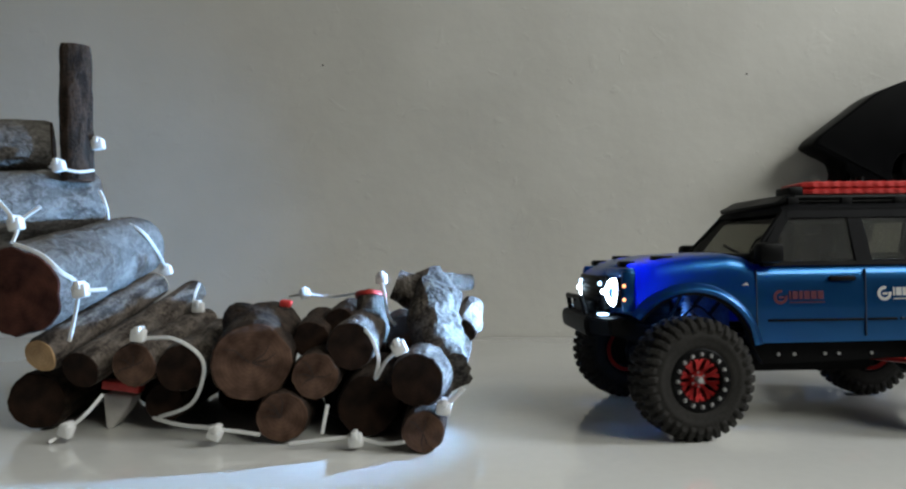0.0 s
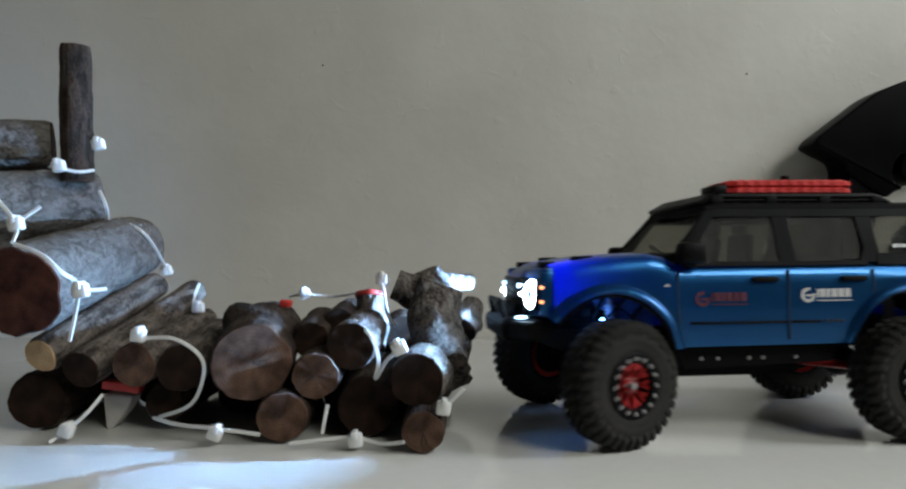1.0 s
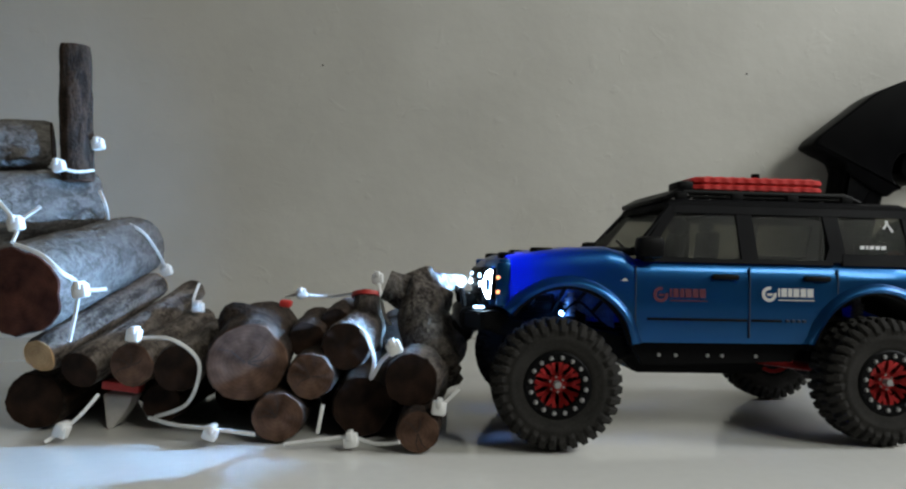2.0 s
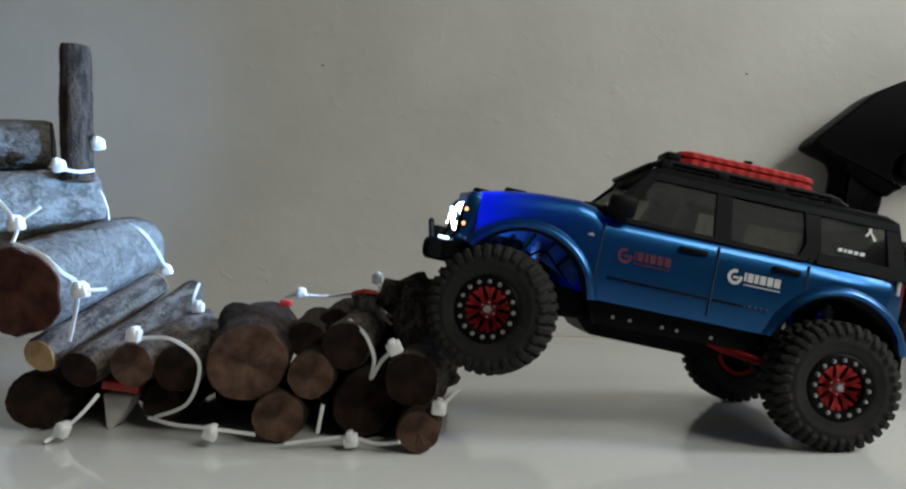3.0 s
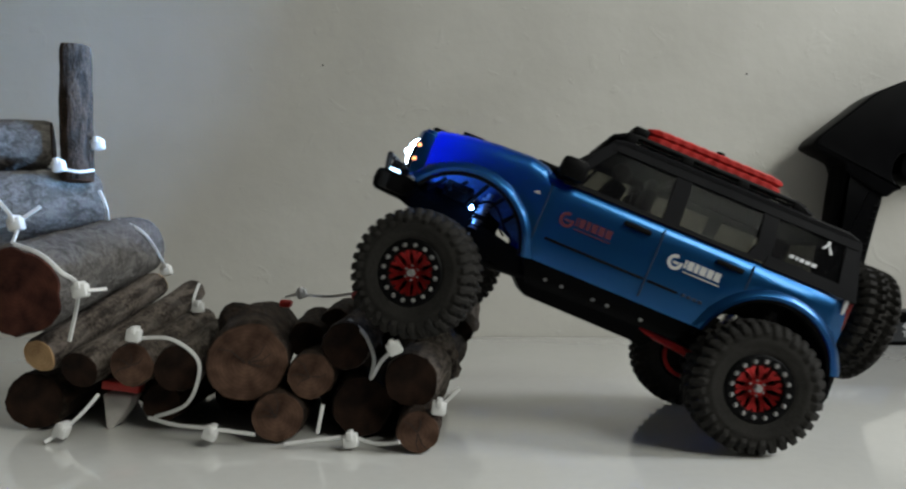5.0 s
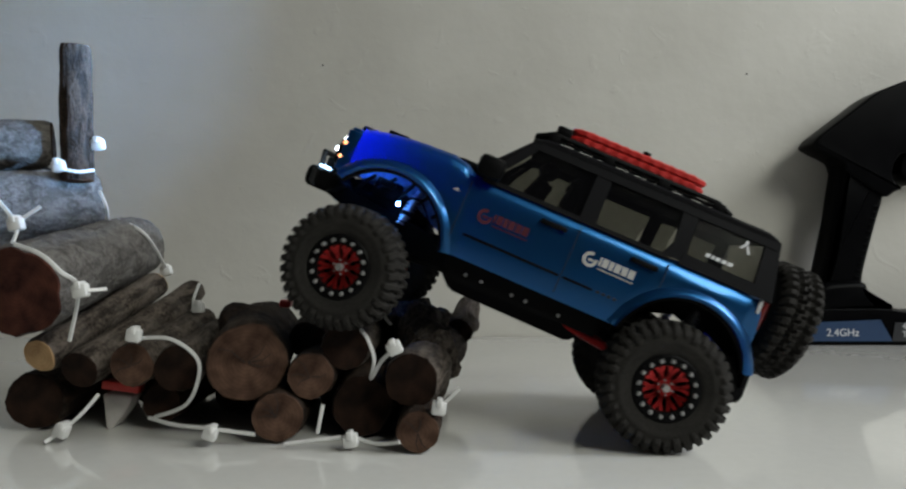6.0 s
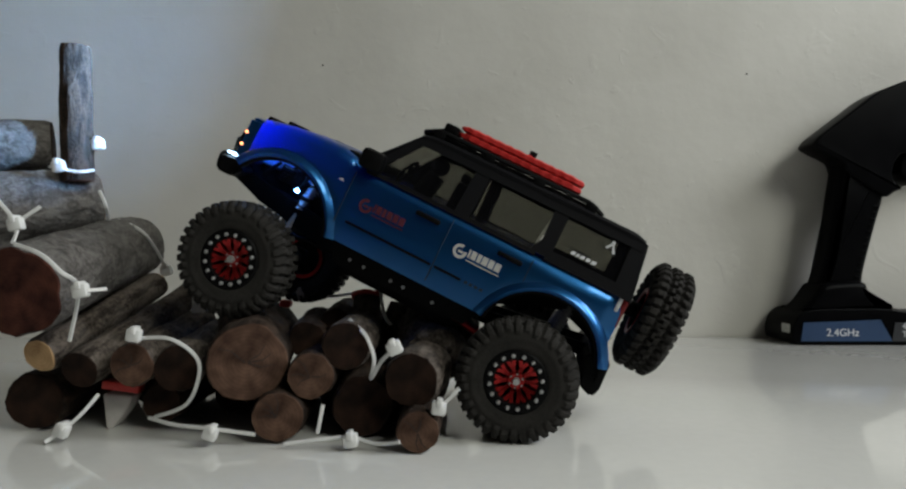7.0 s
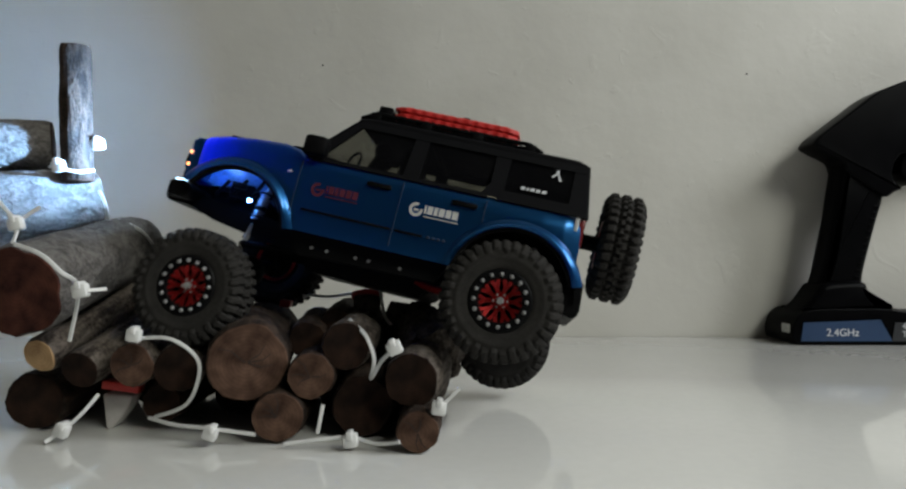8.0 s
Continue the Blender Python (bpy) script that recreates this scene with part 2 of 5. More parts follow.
# ---- logs ----
def log(a, b, ra, rb, bark, cut, seed, label, knots=0, bend=0.0, wobble=0.09, shift=0.0, fresh=None):
    """A sawn log from a to b; bark and each sawn end are meshes of their own."""
    rnd = random.Random(seed)
    a, b = Vector(a), Vector(b)
    d = b - a
    rot = d.to_track_quat("Z", "Y").to_matrix().to_4x4()
    length, segs, rings = d.length, 40, 26
    ks = [(rnd.uniform(0.2, 0.8), rnd.uniform(0, 2 * math.pi), rnd.uniform(0.25, 0.5)) for _ in range(knots)]
    bm = bmesh.new()
    grid = []
    for k in range(rings + 1):
        u = k / rings
        e = min(u, 1 - u) * length
        row = []
        for i in range(segs):
            w = 2 * math.pi * i / segs
            v = Vector((math.cos(w) * 1.4, math.sin(w) * 1.4, u * length / max(ra, rb) * 0.55 + seed * 3.7))
            r = (ra + (rb - ra) * u) * (1 + wobble * noise.noise(v) + wobble * 0.55 * noise.noise(v * 3.1) + wobble * 0.3 * noise.noise(v * 8.3))
            for ku, kw, kh in ks:
                dd = ((u - ku) * length / ra) ** 2 + ((w - kw + math.pi) % (2 * math.pi) - math.pi) ** 2 * 1.6
                r += ra * kh * math.exp(-dd * 2.5)
            r *= 1 - 0.06 * max(0, 1 - e / (0.12 * ra))
            off = bend * math.sin(u * math.pi)
            row.append(bm.verts.new((r * math.cos(w) + off, r * math.sin(w), u * length)))
        grid.append(row)
    for p, q in zip(grid, grid[1:]):
        for i in range(segs):
            bm.faces.new((p[i], p[(i + 1) % segs], q[(i + 1) % segs], q[i]))
    ends = [[v.co.copy() for v in grid[0]], [v.co.copy() for v in grid[-1]]]
    ob = part("log", bm, BARKS[bark])
    ob.matrix_world = Matrix.Translation(a) @ rot
    for n, ring in enumerate(ends):
        cb = bmesh.new()
        z = (-0.0006, length + 0.0006)[n]
        mid = sum(ring, Vector()) / segs
        prev = [cb.verts.new(v) for v in ring]
        for s in (0.97, 0.66, 0.33):
            cur = []
            for v in ring:
                q = mid + (v - mid) * s
                q.z = z + 0.0005 * noise.noise(q * 300 + Vector((seed, 0, 0)))
                cur.append(cb.verts.new(q))
            for i in range(segs):
                cb.faces.new((prev[i], prev[(i + 1) % segs], cur[(i + 1) % segs], cur[i]))
            prev = cur
        cb.faces.new(prev)
        face = part("cut_end", cb, CUTS[cut], ob, "sawn end with growth rings")
        if n == 0 and cut == 0:
            kb = bmesh.new()
            for _ in range(4):
                w, far = rnd.uniform(0, 2 * math.pi), rnd.uniform(0.6, 0.95) * ra
                line = [mid + Vector((math.cos(w + 0.25 * math.sin(q * 3)), math.sin(w + 0.25 * math.sin(q * 3)), 0)) * far * q for q in (0.05, 0.3, 0.6, 1.0)]
                for q, (p, r) in enumerate(zip(line, line[1:])):
                    d = (r - p).normalized()
                    o = Vector((-d.y, d.x, 0)) * (0.00028, 0.00034, 0.0002)[q]
                    kb.faces.new([kb.verts.new(v + Vector((0, 0, z - mid.z - 0.0007))) for v in (p - o, p + o, r + o * 0.7, r - o * 0.7)])
            part("crack", kb, CRACK, face)
    tagged(ob, label, "log", "logs tied into a pile")
    if shift:
        MOVED.append((ob, shift))
    return ob


MOVED = []
ROWS = [
    # near end, far end, radii, bark, cut, seed, knots, bend, push
    ((-0.2161, 0.355, 0.0155), (-0.225, 0.47, 0.0158), 0.0153, 0.0156, 1, 1, 1, 0, 0.0, -0.0012, "short dark brown log lying on the table"),
    ((-0.2084, 0.345, 0.0408), (-0.1865, 0.43, 0.0726), 0.0096, 0.0085, 0, 2, 2, 1, 0.001, -0.0005, "thin grey stick with a pale fresh-cut end"),
    ((-0.188, 0.345, 0.0336), (-0.170, 0.45, 0.0674), 0.0105, 0.0078, 0, 1, 3, 1, -0.002, -0.0006, "thin grey-brown stick leaning up the pile"),
    ((-0.1602, 0.343, 0.0362), (-0.1640, 0.45, 0.0470), 0.0113, 0.0099, 0, 0, 4, 0, 0.0, -0.0010, "grey-barked stick with a brown cut end"),
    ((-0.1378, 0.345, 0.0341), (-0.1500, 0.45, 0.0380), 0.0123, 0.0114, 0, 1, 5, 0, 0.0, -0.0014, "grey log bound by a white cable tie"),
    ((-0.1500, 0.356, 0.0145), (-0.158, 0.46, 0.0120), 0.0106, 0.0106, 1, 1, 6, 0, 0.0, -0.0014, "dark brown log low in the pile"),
    ((-0.0989, 0.335, 0.0387), (-0.125, 0.47, 0.0400), 0.0202, 0.0204, 1, 0, 7, 1, 0.0, -0.0022, "thick brown log with a cracked sawn end"),
    ((-0.0829, 0.3310, 0.0131), (-0.094, 0.46, 0.0131), 0.0129, 0.0129, 1, 0, 8, 0, 0.0, -0.0022, "brown log lying on the table under the pile"),
    ((-0.0677, 0.335, 0.0319), (-0.0740, 0.45, 0.0318), 0.0119, 0.0118, 1, 0, 9, 0, 0.0, -0.0022, "small brown log wedged between thicker ones"),
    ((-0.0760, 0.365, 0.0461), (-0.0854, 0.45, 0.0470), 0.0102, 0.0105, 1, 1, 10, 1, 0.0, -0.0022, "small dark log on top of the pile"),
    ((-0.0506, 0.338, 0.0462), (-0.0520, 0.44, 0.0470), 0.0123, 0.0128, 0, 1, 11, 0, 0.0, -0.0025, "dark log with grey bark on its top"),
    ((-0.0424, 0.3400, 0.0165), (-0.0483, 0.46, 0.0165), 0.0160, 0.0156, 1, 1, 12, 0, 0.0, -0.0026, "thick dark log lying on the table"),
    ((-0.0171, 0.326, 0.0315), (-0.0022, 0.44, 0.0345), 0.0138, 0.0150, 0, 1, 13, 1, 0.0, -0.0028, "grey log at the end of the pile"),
    ((-0.0139, 0.3147, 0.0101), (-0.0125, 0.45, 0.0109), 0.0101, 0.0109, 1, 0, 14, 0, 0.0, -0.0024, "small reddish-brown log lying on the table"),
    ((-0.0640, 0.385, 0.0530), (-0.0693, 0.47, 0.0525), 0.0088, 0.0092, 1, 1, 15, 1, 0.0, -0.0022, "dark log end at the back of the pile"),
    # Added filler logs: near-black wood puts the gaps' shade behind the front row.
    ((-0.1270, 0.396, 0.0095), (-0.136, 0.46, 0.0095), 0.0092, 0.0092, 1, 1, 51, 0, 0.0, -0.0018, "added near-black stick filling a gap in the pile"),
    ((-0.1080, 0.390, 0.0085), (-0.114, 0.46, 0.0085), 0.0082, 0.0082, 1, 1, 52, 0, 0.0, -0.0020, "added near-black stick filling a gap in the pile"),
    ((-0.0290, 0.390, 0.0085), (-0.030, 0.46, 0.0085), 0.0080, 0.0080, 1, 1, 53, 0, 0.0, -0.0024, "added near-black stick filling a gap in the pile"),
    ((-0.1650, 0.412, 0.0120), (-0.170, 0.46, 0.0120), 0.0115, 0.0115, 1, 1, 54, 0, 0.0, -0.0014, "added near-black stick filling a gap in the pile"),
    ((-0.0640, 0.382, 0.0085), (-0.069, 0.46, 0.0085), 0.0080, 0.0080, 1, 1, 55, 0, 0.0, -0.0022, "added near-black stick filling a gap in the pile"),
    ((-0.1180, 0.412, 0.0150), (-0.130, 0.46, 0.0150), 0.0145, 0.0145, 1, 1, 41, 0, 0.0, -0.0018, "added near-black log filling a gap deep in the pile"),
    ((-0.0640, 0.400, 0.0130), (-0.070, 0.46, 0.0130), 0.0125, 0.0125, 1, 1, 42, 0, 0.0, -0.0022, "added near-black log filling a gap deep in the pile"),
    ((-0.1840, 0.419, 0.0140), (-0.192, 0.46, 0.0140), 0.0138, 0.0138, 1, 1, 43, 0, 0.0, -0.0012, "added near-black log filling a gap deep in the pile"),
    ((-0.1130, 0.400, 0.0460), (-0.120, 0.47, 0.0450), 0.0120, 0.0120, 1, 1, 44, 0, 0.0, -0.0022, "added near-black log filling in behind the thick one"),
    ((-0.0290, 0.419, 0.0420), (-0.034, 0.46, 0.0420), 0.0130, 0.0130, 1, 1, 45, 0, 0.0, -0.0024, "added near-black log filling a gap deep in the pile"),
    ((-0.2000, 0.395, 0.0420), (-0.2150, 0.47, 0.0450), 0.0150, 0.0150, 1, 1, 46, 0, 0.0, 0, "added near-black log filling in under the upper pile"),
    ((-0.2075, 0.325, 0.0736), (-0.2036, 0.44, 0.0971), 0.0231, 0.0195, 2, 3, 16, 0, 0.002, 0, "thick pale grey log with a reddish cut end"),
    ((-0.2900, 0.350, 0.1140), (-0.2240, 0.425, 0.1254), 0.0210, 0.0188, 2, 0, 17, 1, 0.0, 0, "thick pale grey log laid across the pile"),
    ((-0.3150, 0.375, 0.1514), (-0.2408, 0.41, 0.1570), 0.0155, 0.0148, 2, 1, 18, 0, 0.0, 0, "pale grey log on top of the pile"),
    ((-0.2202, 0.40, 0.1350), (-0.2220, 0.40, 0.2133), 0.0088, 0.0086, 1, 0, 19, 0, 0.0005, 0, "upright brown stick tied at the top of the pile"),
    ((-0.0487, 0.400, 0.0375), (-0.0505, 0.42, 0.0660), 0.0092, 0.0080, 0, 0, 20, 0, 0.0, -0.0022, "short grey stub with red tape round its top"),
]
for a, b, ra, rb, bark, cut, seed, knots, bend, push, label in ROWS:
    log(a, b, ra, rb, bark, cut, seed, label, knots, bend, shift=push)


# ---- the toy crawler: x runs to its tail, y to its far side, z up from the ground it stands on ----
car = new("toy_truck")
tagged(car, "blue scale-model off-road truck with black roof and lit headlights", "toy truck")
TYRE_R = 0.0310


def tyre_mesh():
    """One moulded tyre: sidewall with a raised band, shoulder lugs and staggered tread blocks."""
    bm = bmesh.new()
    half = [(0.0150, 0.0088), (0.0162, 0.0099), (0.0180, 0.0103), (0.0200, 0.0104), (0.0206, 0.0107), (0.0222, 0.0107), (0.0228, 0.0104), (0.0243, 0.0103), (0.0252, 0.0100),
            (0.0262, 0.0096), (0.0272, 0.0089), (0.0279, 0.0080), (0.0281, 0.0066), (0.0282, 0.0050), (0.0282, 0.0034), (0.0282, 0.0018), (0.0282, 0.0006)]
    prof = [(r, -y) for r, y in half] + [(r, y) for r, y in reversed(half)]
    segs, n, rows = 216, 36, []
    for i in range(segs):
        w = i / segs
        row = []
        for r, y in prof:
            side = -1 if y < 0 else 1
            ay = abs(y)
            k = (w * n + 0.25 * side + ay * 22 * (1 if side > 0 else -1) * (1 if r > 0.0275 else 0)) % 1.0
            long_lug = int(w * n + 0.25 * side) % 2
            out = 0.0
            if r > 0.0275:
                block = 0.16 < k < 0.80 and not 0.0026 < ay < 0.0040
                out = 0.0023 if block else 0.0
            elif r > (0.0240 if long_lug else 0.0250):
                k = (w * n + 0.25 * side) % 1.0
                out = 0.0018 if 0.16 < k < 0.76 else 0.0
            else:
                out = 0.00010 * math.sin(w * 2 * math.pi * 60) * (0.0203 < r < 0.0225)
            a = 2 * math.pi * w
            d = 1.0 if r > 0.0275 else 0.35
            row.append(bm.verts.new(((r + out * d) * math.cos(a), y + side * out * (1 - d) * 0.9, (r + out * d) * math.sin(a))))
        rows.append(row)
    for i in range(segs):
        a, b = rows[i], rows[(i + 1) % segs]
        for q in range(len(a) - 1):
            bm.faces.new((a[q], a[q + 1], b[q + 1], b[q]))
    return bm


WHEEL_MESHES = {}


def wheel_piece(name, build, material, parent, label=""):
    if name not in WHEEL_MESHES:
        bm = build()
        ob = part(name, bm, material, parent, label)
        WHEEL_MESHES[name] = ob.data
        return ob
    ob = new(name, WHEEL_MESHES[name])
    ob.parent = parent
    return tagged(ob, label)


def ring_mesh():
    bm = bmesh.new()
    lathe(bm, [(0.0160, -0.0085), (0.0158, -0.0096), (0.0148, -0.0104), (0.0110, -0.0105), (0.0106, -0.0094), (0.0104, -0.005), (0.0108, 0.0090), (0.0156, 0.0092)], 40)
    lathe(bm, [(0.0108, -0.001), (0.0001, -0.001)], 40)
    return bm


def rim_mesh():
    """Ten forked spokes dished in towards the hub."""
    bm = bmesh.new()
    for k in range(10):
        m = Matrix.Rotation(2 * math.pi * k / 10, 4, "Y")
        for tip in (-1, 1):
            vs = prism(bm, [(-0.0009, 0.0030), (0.0009, 0.0030), (0.0009 + 0.0001 * tip, 0.0066), (0.0019 * tip + 0.0011, 0.0108), (0.0019 * tip - 0.0011, 0.0108), (-0.0009 + 0.0001 * tip, 0.0066)], -0.0062, -0.0046)
            for v in vs:
                v.co.y -= 0.0024 * max(0.0, v.co.z - 0.003) / 0.0078
            bmesh.ops.transform(bm, matrix=m, verts=vs)
    lathe(bm, [(0.0001, -0.0070), (0.0038, -0.0070), (0.0044, -0.0062), (0.0044, -0.0044), (0.0001, -0.0044)], 24)
    return bm


def barrel_mesh():
    """The rim's inner lip, seen on the wheels of the far side."""
    bm = bmesh.new()
    lathe(bm, [(0.0112, 0.0030), (0.0114, 0.0096), (0.0136, 0.0100), (0.0138, 0.0092), (0.0122, 0.0088), (0.0120, 0.0030)], 40)
    return bm


def nut_mesh():
    bm = bmesh.new()
    lathe(bm, [(0.0001, -0.0098), (0.0016, -0.0098), (0.0021, -0.0090), (0.0021, -0.0068), (0.0001, -0.0068)], 6)
    return bm


def bolt_mesh():
    bm = bmesh.new()
    lathe(bm, [(0.0001, -0.0014), (0.0007, -0.0013), (0.0011, -0.0006), (0.0011, 0.0004)], 10)
    return bm


def wheel_parts(parent):
    wheel_piece("tyre", tyre_mesh, RUBBER, parent, "knobbly black rubber tyre")
    wheel_piece("beadlock_ring", ring_mesh, BLACK, parent, "black beadlock ring")
    wheel_piece("rim", rim_mesh, RED_METAL, parent, "red anodised spoked rim")
    wheel_piece("rim_lip", barrel_mesh, RED_METAL, parent, "red inner lip of the rim")
    wheel_piece("hub_nut", nut_mesh, STEEL, parent, "steel hub nut")
    for k in range(16):
        w = 2 * math.pi * k / 16
        wheel_piece("bolt", bolt_mesh, STEEL, parent).location = (0.0128 * math.cos(w), -0.0102, 0.0128 * math.sin(w))
    for k in range(6):
        w = 2 * math.pi * (k + 0.5) / 6
        ob = wheel_piece("bolt", bolt_mesh, STEEL, parent)
        ob.location = (0.0034 * math.cos(w), -0.0068, 0.0034 * math.sin(w))
        ob.scale = (0.55, 0.55, 0.55)


wheels = {}
for key, x, side in (("near_front", -0.0785, -1), ("far_front", -0.0785, 1), ("near_rear", 0.0788, -1), ("far_rear", 0.0788, 1)):
    w = new("wheel")
    w.parent = car
    wheel_parts(w)
    tagged(w, "wheel with black tyre and red rim")
    w.matrix_basis = pose(x, 0.052 * side, TYRE_R, 0, 0, 0 if side < 0 else 180)
    wheels[key] = w


def profile(x, table):
    """Straight-line value of a table of (x, value) at x."""
    for (xa, va), (xb, vb) in zip(table, table[1:]):
        if x <= xb:
            return va + (vb - va) * (x - xa) / (xb - xa)
    return table[-1][1]


FRONT_ARCH, REAR_ARCH = (-0.0738, 0.0425, 0.0325), (0.0803, 0.0424, 0.0325)


def sill(x):
    z = profile(x, [(-0.114, 0.0670), (-0.100, 0.0640), (-0.0955, 0.0600), (-0.050, 0.0478), (0.10, 0.0485), (0.1105, 0.0560)])
    for cx, cz, r in (FRONT_ARCH, REAR_ARCH):
        if abs(x - cx) < r:
            z = max(z, cz + math.sqrt(r * r - (x - cx) ** 2))
    return z


def shell():
    """The painted body: one sheet over sides, bonnet and waist, open below, with the wheel arches cut out."""
    width = [(-0.1125, 0.0258), (-0.1030, 0.0262), (-0.1015, 0.0452), (-0.098, 0.0474), (-0.092, 0.0490), (-0.05, 0.0500), (0.09, 0.0500), (0.102, 0.0490), (0.1105, 0.0450)]
    top = [(-0.1125, 0.0815), (-0.1105, 0.0848), (-0.104, 0.0880), (-0.085, 0.0915), (-0.072, 0.0930), (-0.054, 0.0938), (-0.046, 0.0922), (-0.040, 0.0885), (0.1105, 0.0885)]
    bm = bmesh.new()
    n, rows = 168, []
    for k in range(n + 1):
        x = -0.1125 + 0.2230 * k / n
        w, zt, zb = profile(x, width), profile(x, top), sill(x)
        zs = zt - 0.0062
        half = [(w - 0.0012, zb)]
        for u in (0.12, 0.3, 0.5, 0.7, 0.88):
            z = zb + (zs - zb) * u
            half.append((w + 0.0006 * math.sin(u * 3.0) - (0.0005 if z < 0.0600 else 0), z))
        half += [(w - 0.0002, zs), (w - 0.0012, zs + 0.0030), (w - 0.0040, zt - 0.0008), (w - 0.0095, zt), (w * 0.55, zt + 0.0004 * (x < -0.045)), (0.012, zt + 0.0006 * (x < -0.045))]
        line = [(-y, z) for y, z in half] + [(y, z) for y, z in reversed(half)]
        rows.append([bm.verts.new((x, y, z)) for y, z in line])
    for a, b in zip(rows, rows[1:]):
        for i in range(len(a) - 1):
            bm.faces.new((a[i], a[i + 1], b[i + 1], b[i]))
    for r in (rows[0], rows[-1]):
        bm.faces.new(r)
    return bm


def paint():
    """Blue sprayed on clear polycarbonate: glossy outside, and lamps inside shine through it."""
    m, t, b = node_mat("blue_polycarbonate")
    n, l = t.nodes, t.links
    co = n.new("ShaderNodeTexCoord")
    ns = n.new("ShaderNodeTexNoise")
    ns.inputs["Scale"].default_value, ns.inputs["Detail"].default_value = 40, 5
    l.new(co.outputs["Object"], ns.inputs["Vector"])
    r = n.new("ShaderNodeValToRGB")
    r.color_ramp.elements[0].color, r.color_ramp.elements[1].color = (0.0085, 0.078, 0.215, 1), (0.012, 0.100, 0.268, 1)
    l.new(ns.outputs["Fac"], r.inputs["Fac"])
    l.new(r.outputs["Color"], b.inputs["Base Color"])
    b.inputs["Metallic"].default_value = 0.86
    b.inputs["Roughness"].default_value = 0.31
    b.inputs["Coat Weight"].default_value, b.inputs["Coat Roughness"].default_value = 0.25, 0.10
    tr = n.new("ShaderNodeBsdfTranslucent")
    tr.inputs["Color"].default_value = (0.006, 0.02, 1.0, 1)
    mx = n.new("ShaderNodeMixShader")
    mx.inputs[0].default_value = 0.15
    l.new(b.outputs[0], mx.inputs[1])
    l.new(tr.outputs[0], mx.inputs[2])
    l.new(mx.outputs[0], n["Material Output"].inputs["Surface"])
    return m


def tinted_glass():
    m, t, b = node_mat("tinted_window_film")
    n, l = t.nodes, t.links
    b.inputs["Base Color"].default_value = (0.01, 0.01, 0.012, 1)
    b.inputs["Roughness"].default_value = 0.09
    b.inputs["Specular IOR Level"].default_value = 0.06
    ns = n.new("ShaderNodeTexNoise")
    ns.inputs["Scale"].default_value = 300
    bp = n.new("ShaderNodeBump")
    bp.inputs["Strength"].default_value, bp.inputs["Distance"].default_value = 0.02, 0.0002
    l.new(ns.outputs["Fac"], bp.inputs["Height"])
    l.new(bp.outputs["Normal"], b.inputs["Normal"])
    tp = n.new("ShaderNodeBsdfTransparent")
    tp.inputs["Color"].default_value = (0.74, 0.74, 0.70, 1)
    mx = n.new("ShaderNodeMixShader")
    mx.inputs[0].default_value = 0.76
    l.new(b.outputs[0], mx.inputs[1])
    l.new(tp.outputs[0], mx.inputs[2])
    l.new(mx.outputs[0], n["Material Output"].inputs["Surface"])
    return m


SHELL_BLUE, GLASS = paint(), tinted_glass()
DARK_BLUE = mat("dark_seam", (0.004, 0.02, 0.06), 0.6, vary=0.1, bump=0)
ROOF_BLACK = mat("satin_black_roof", (0.0042, 0.0042, 0.005), 0.65, vary=0.2, bump=0.05, fine=900, dist=0.0002, spec=0.06)

body = part("body", shell(), SHELL_BLUE, car, "blue painted body with lamps glowing through the bonnet")

for cx, cz, r in (FRONT_ARCH, REAR_ARCH):
    for side in (-1, 1):
        bm = bmesh.new()
        rows = []
        for k in range(41):
            w = radians(16 + 154 * k / 40) if cx > 0 else radians(8 + 138 * k / 40)
            fade = min(1.0, k / 5, (40 - k) / 5)
            rows.append([bm.verts.new((cx + (r + dr) * math.cos(w), side * y, cz + (r + dr) * math.sin(w)))
                         for dr, y in ((-0.0006, 0.0480), (-0.0006, 0.0500 + 0.0026 * fade), (0.0010, 0.0506 + 0.0029 * fade), (0.0028, 0.0504 + 0.0020 * fade), (0.0046, 0.0490))])
        for a, b in zip(rows, rows[1:]):
            for i in range(len(a) - 1):
                bm.faces.new((a[i], a[i + 1], b[i + 1], b[i]))
        part("fender_flare", bm, SHELL_BLUE, car)
        bm = bmesh.new()
        rows = []
        for k in range(41):
            w = radians(16 + 154 * k / 40) if cx > 0 else radians(8 + 138 * k / 40)
            rows.append([bm.verts.new((cx + (r + dr) * math.cos(w), side * y, cz + (r + dr) * math.sin(w))) for dr, y in ((-0.0022, 0.0470), (-0.0022, 0.0505), (-0.0007, 0.0512), (-0.0007, 0.0470))])
        for a, b in zip(rows, rows[1:]):
            for i in range(4):
                bm.faces.new((a[i], a[(i + 1) % 4], b[(i + 1) % 4], b[i]))
        part("arch_trim", bm, BLACK, car, "thin black arch edge")

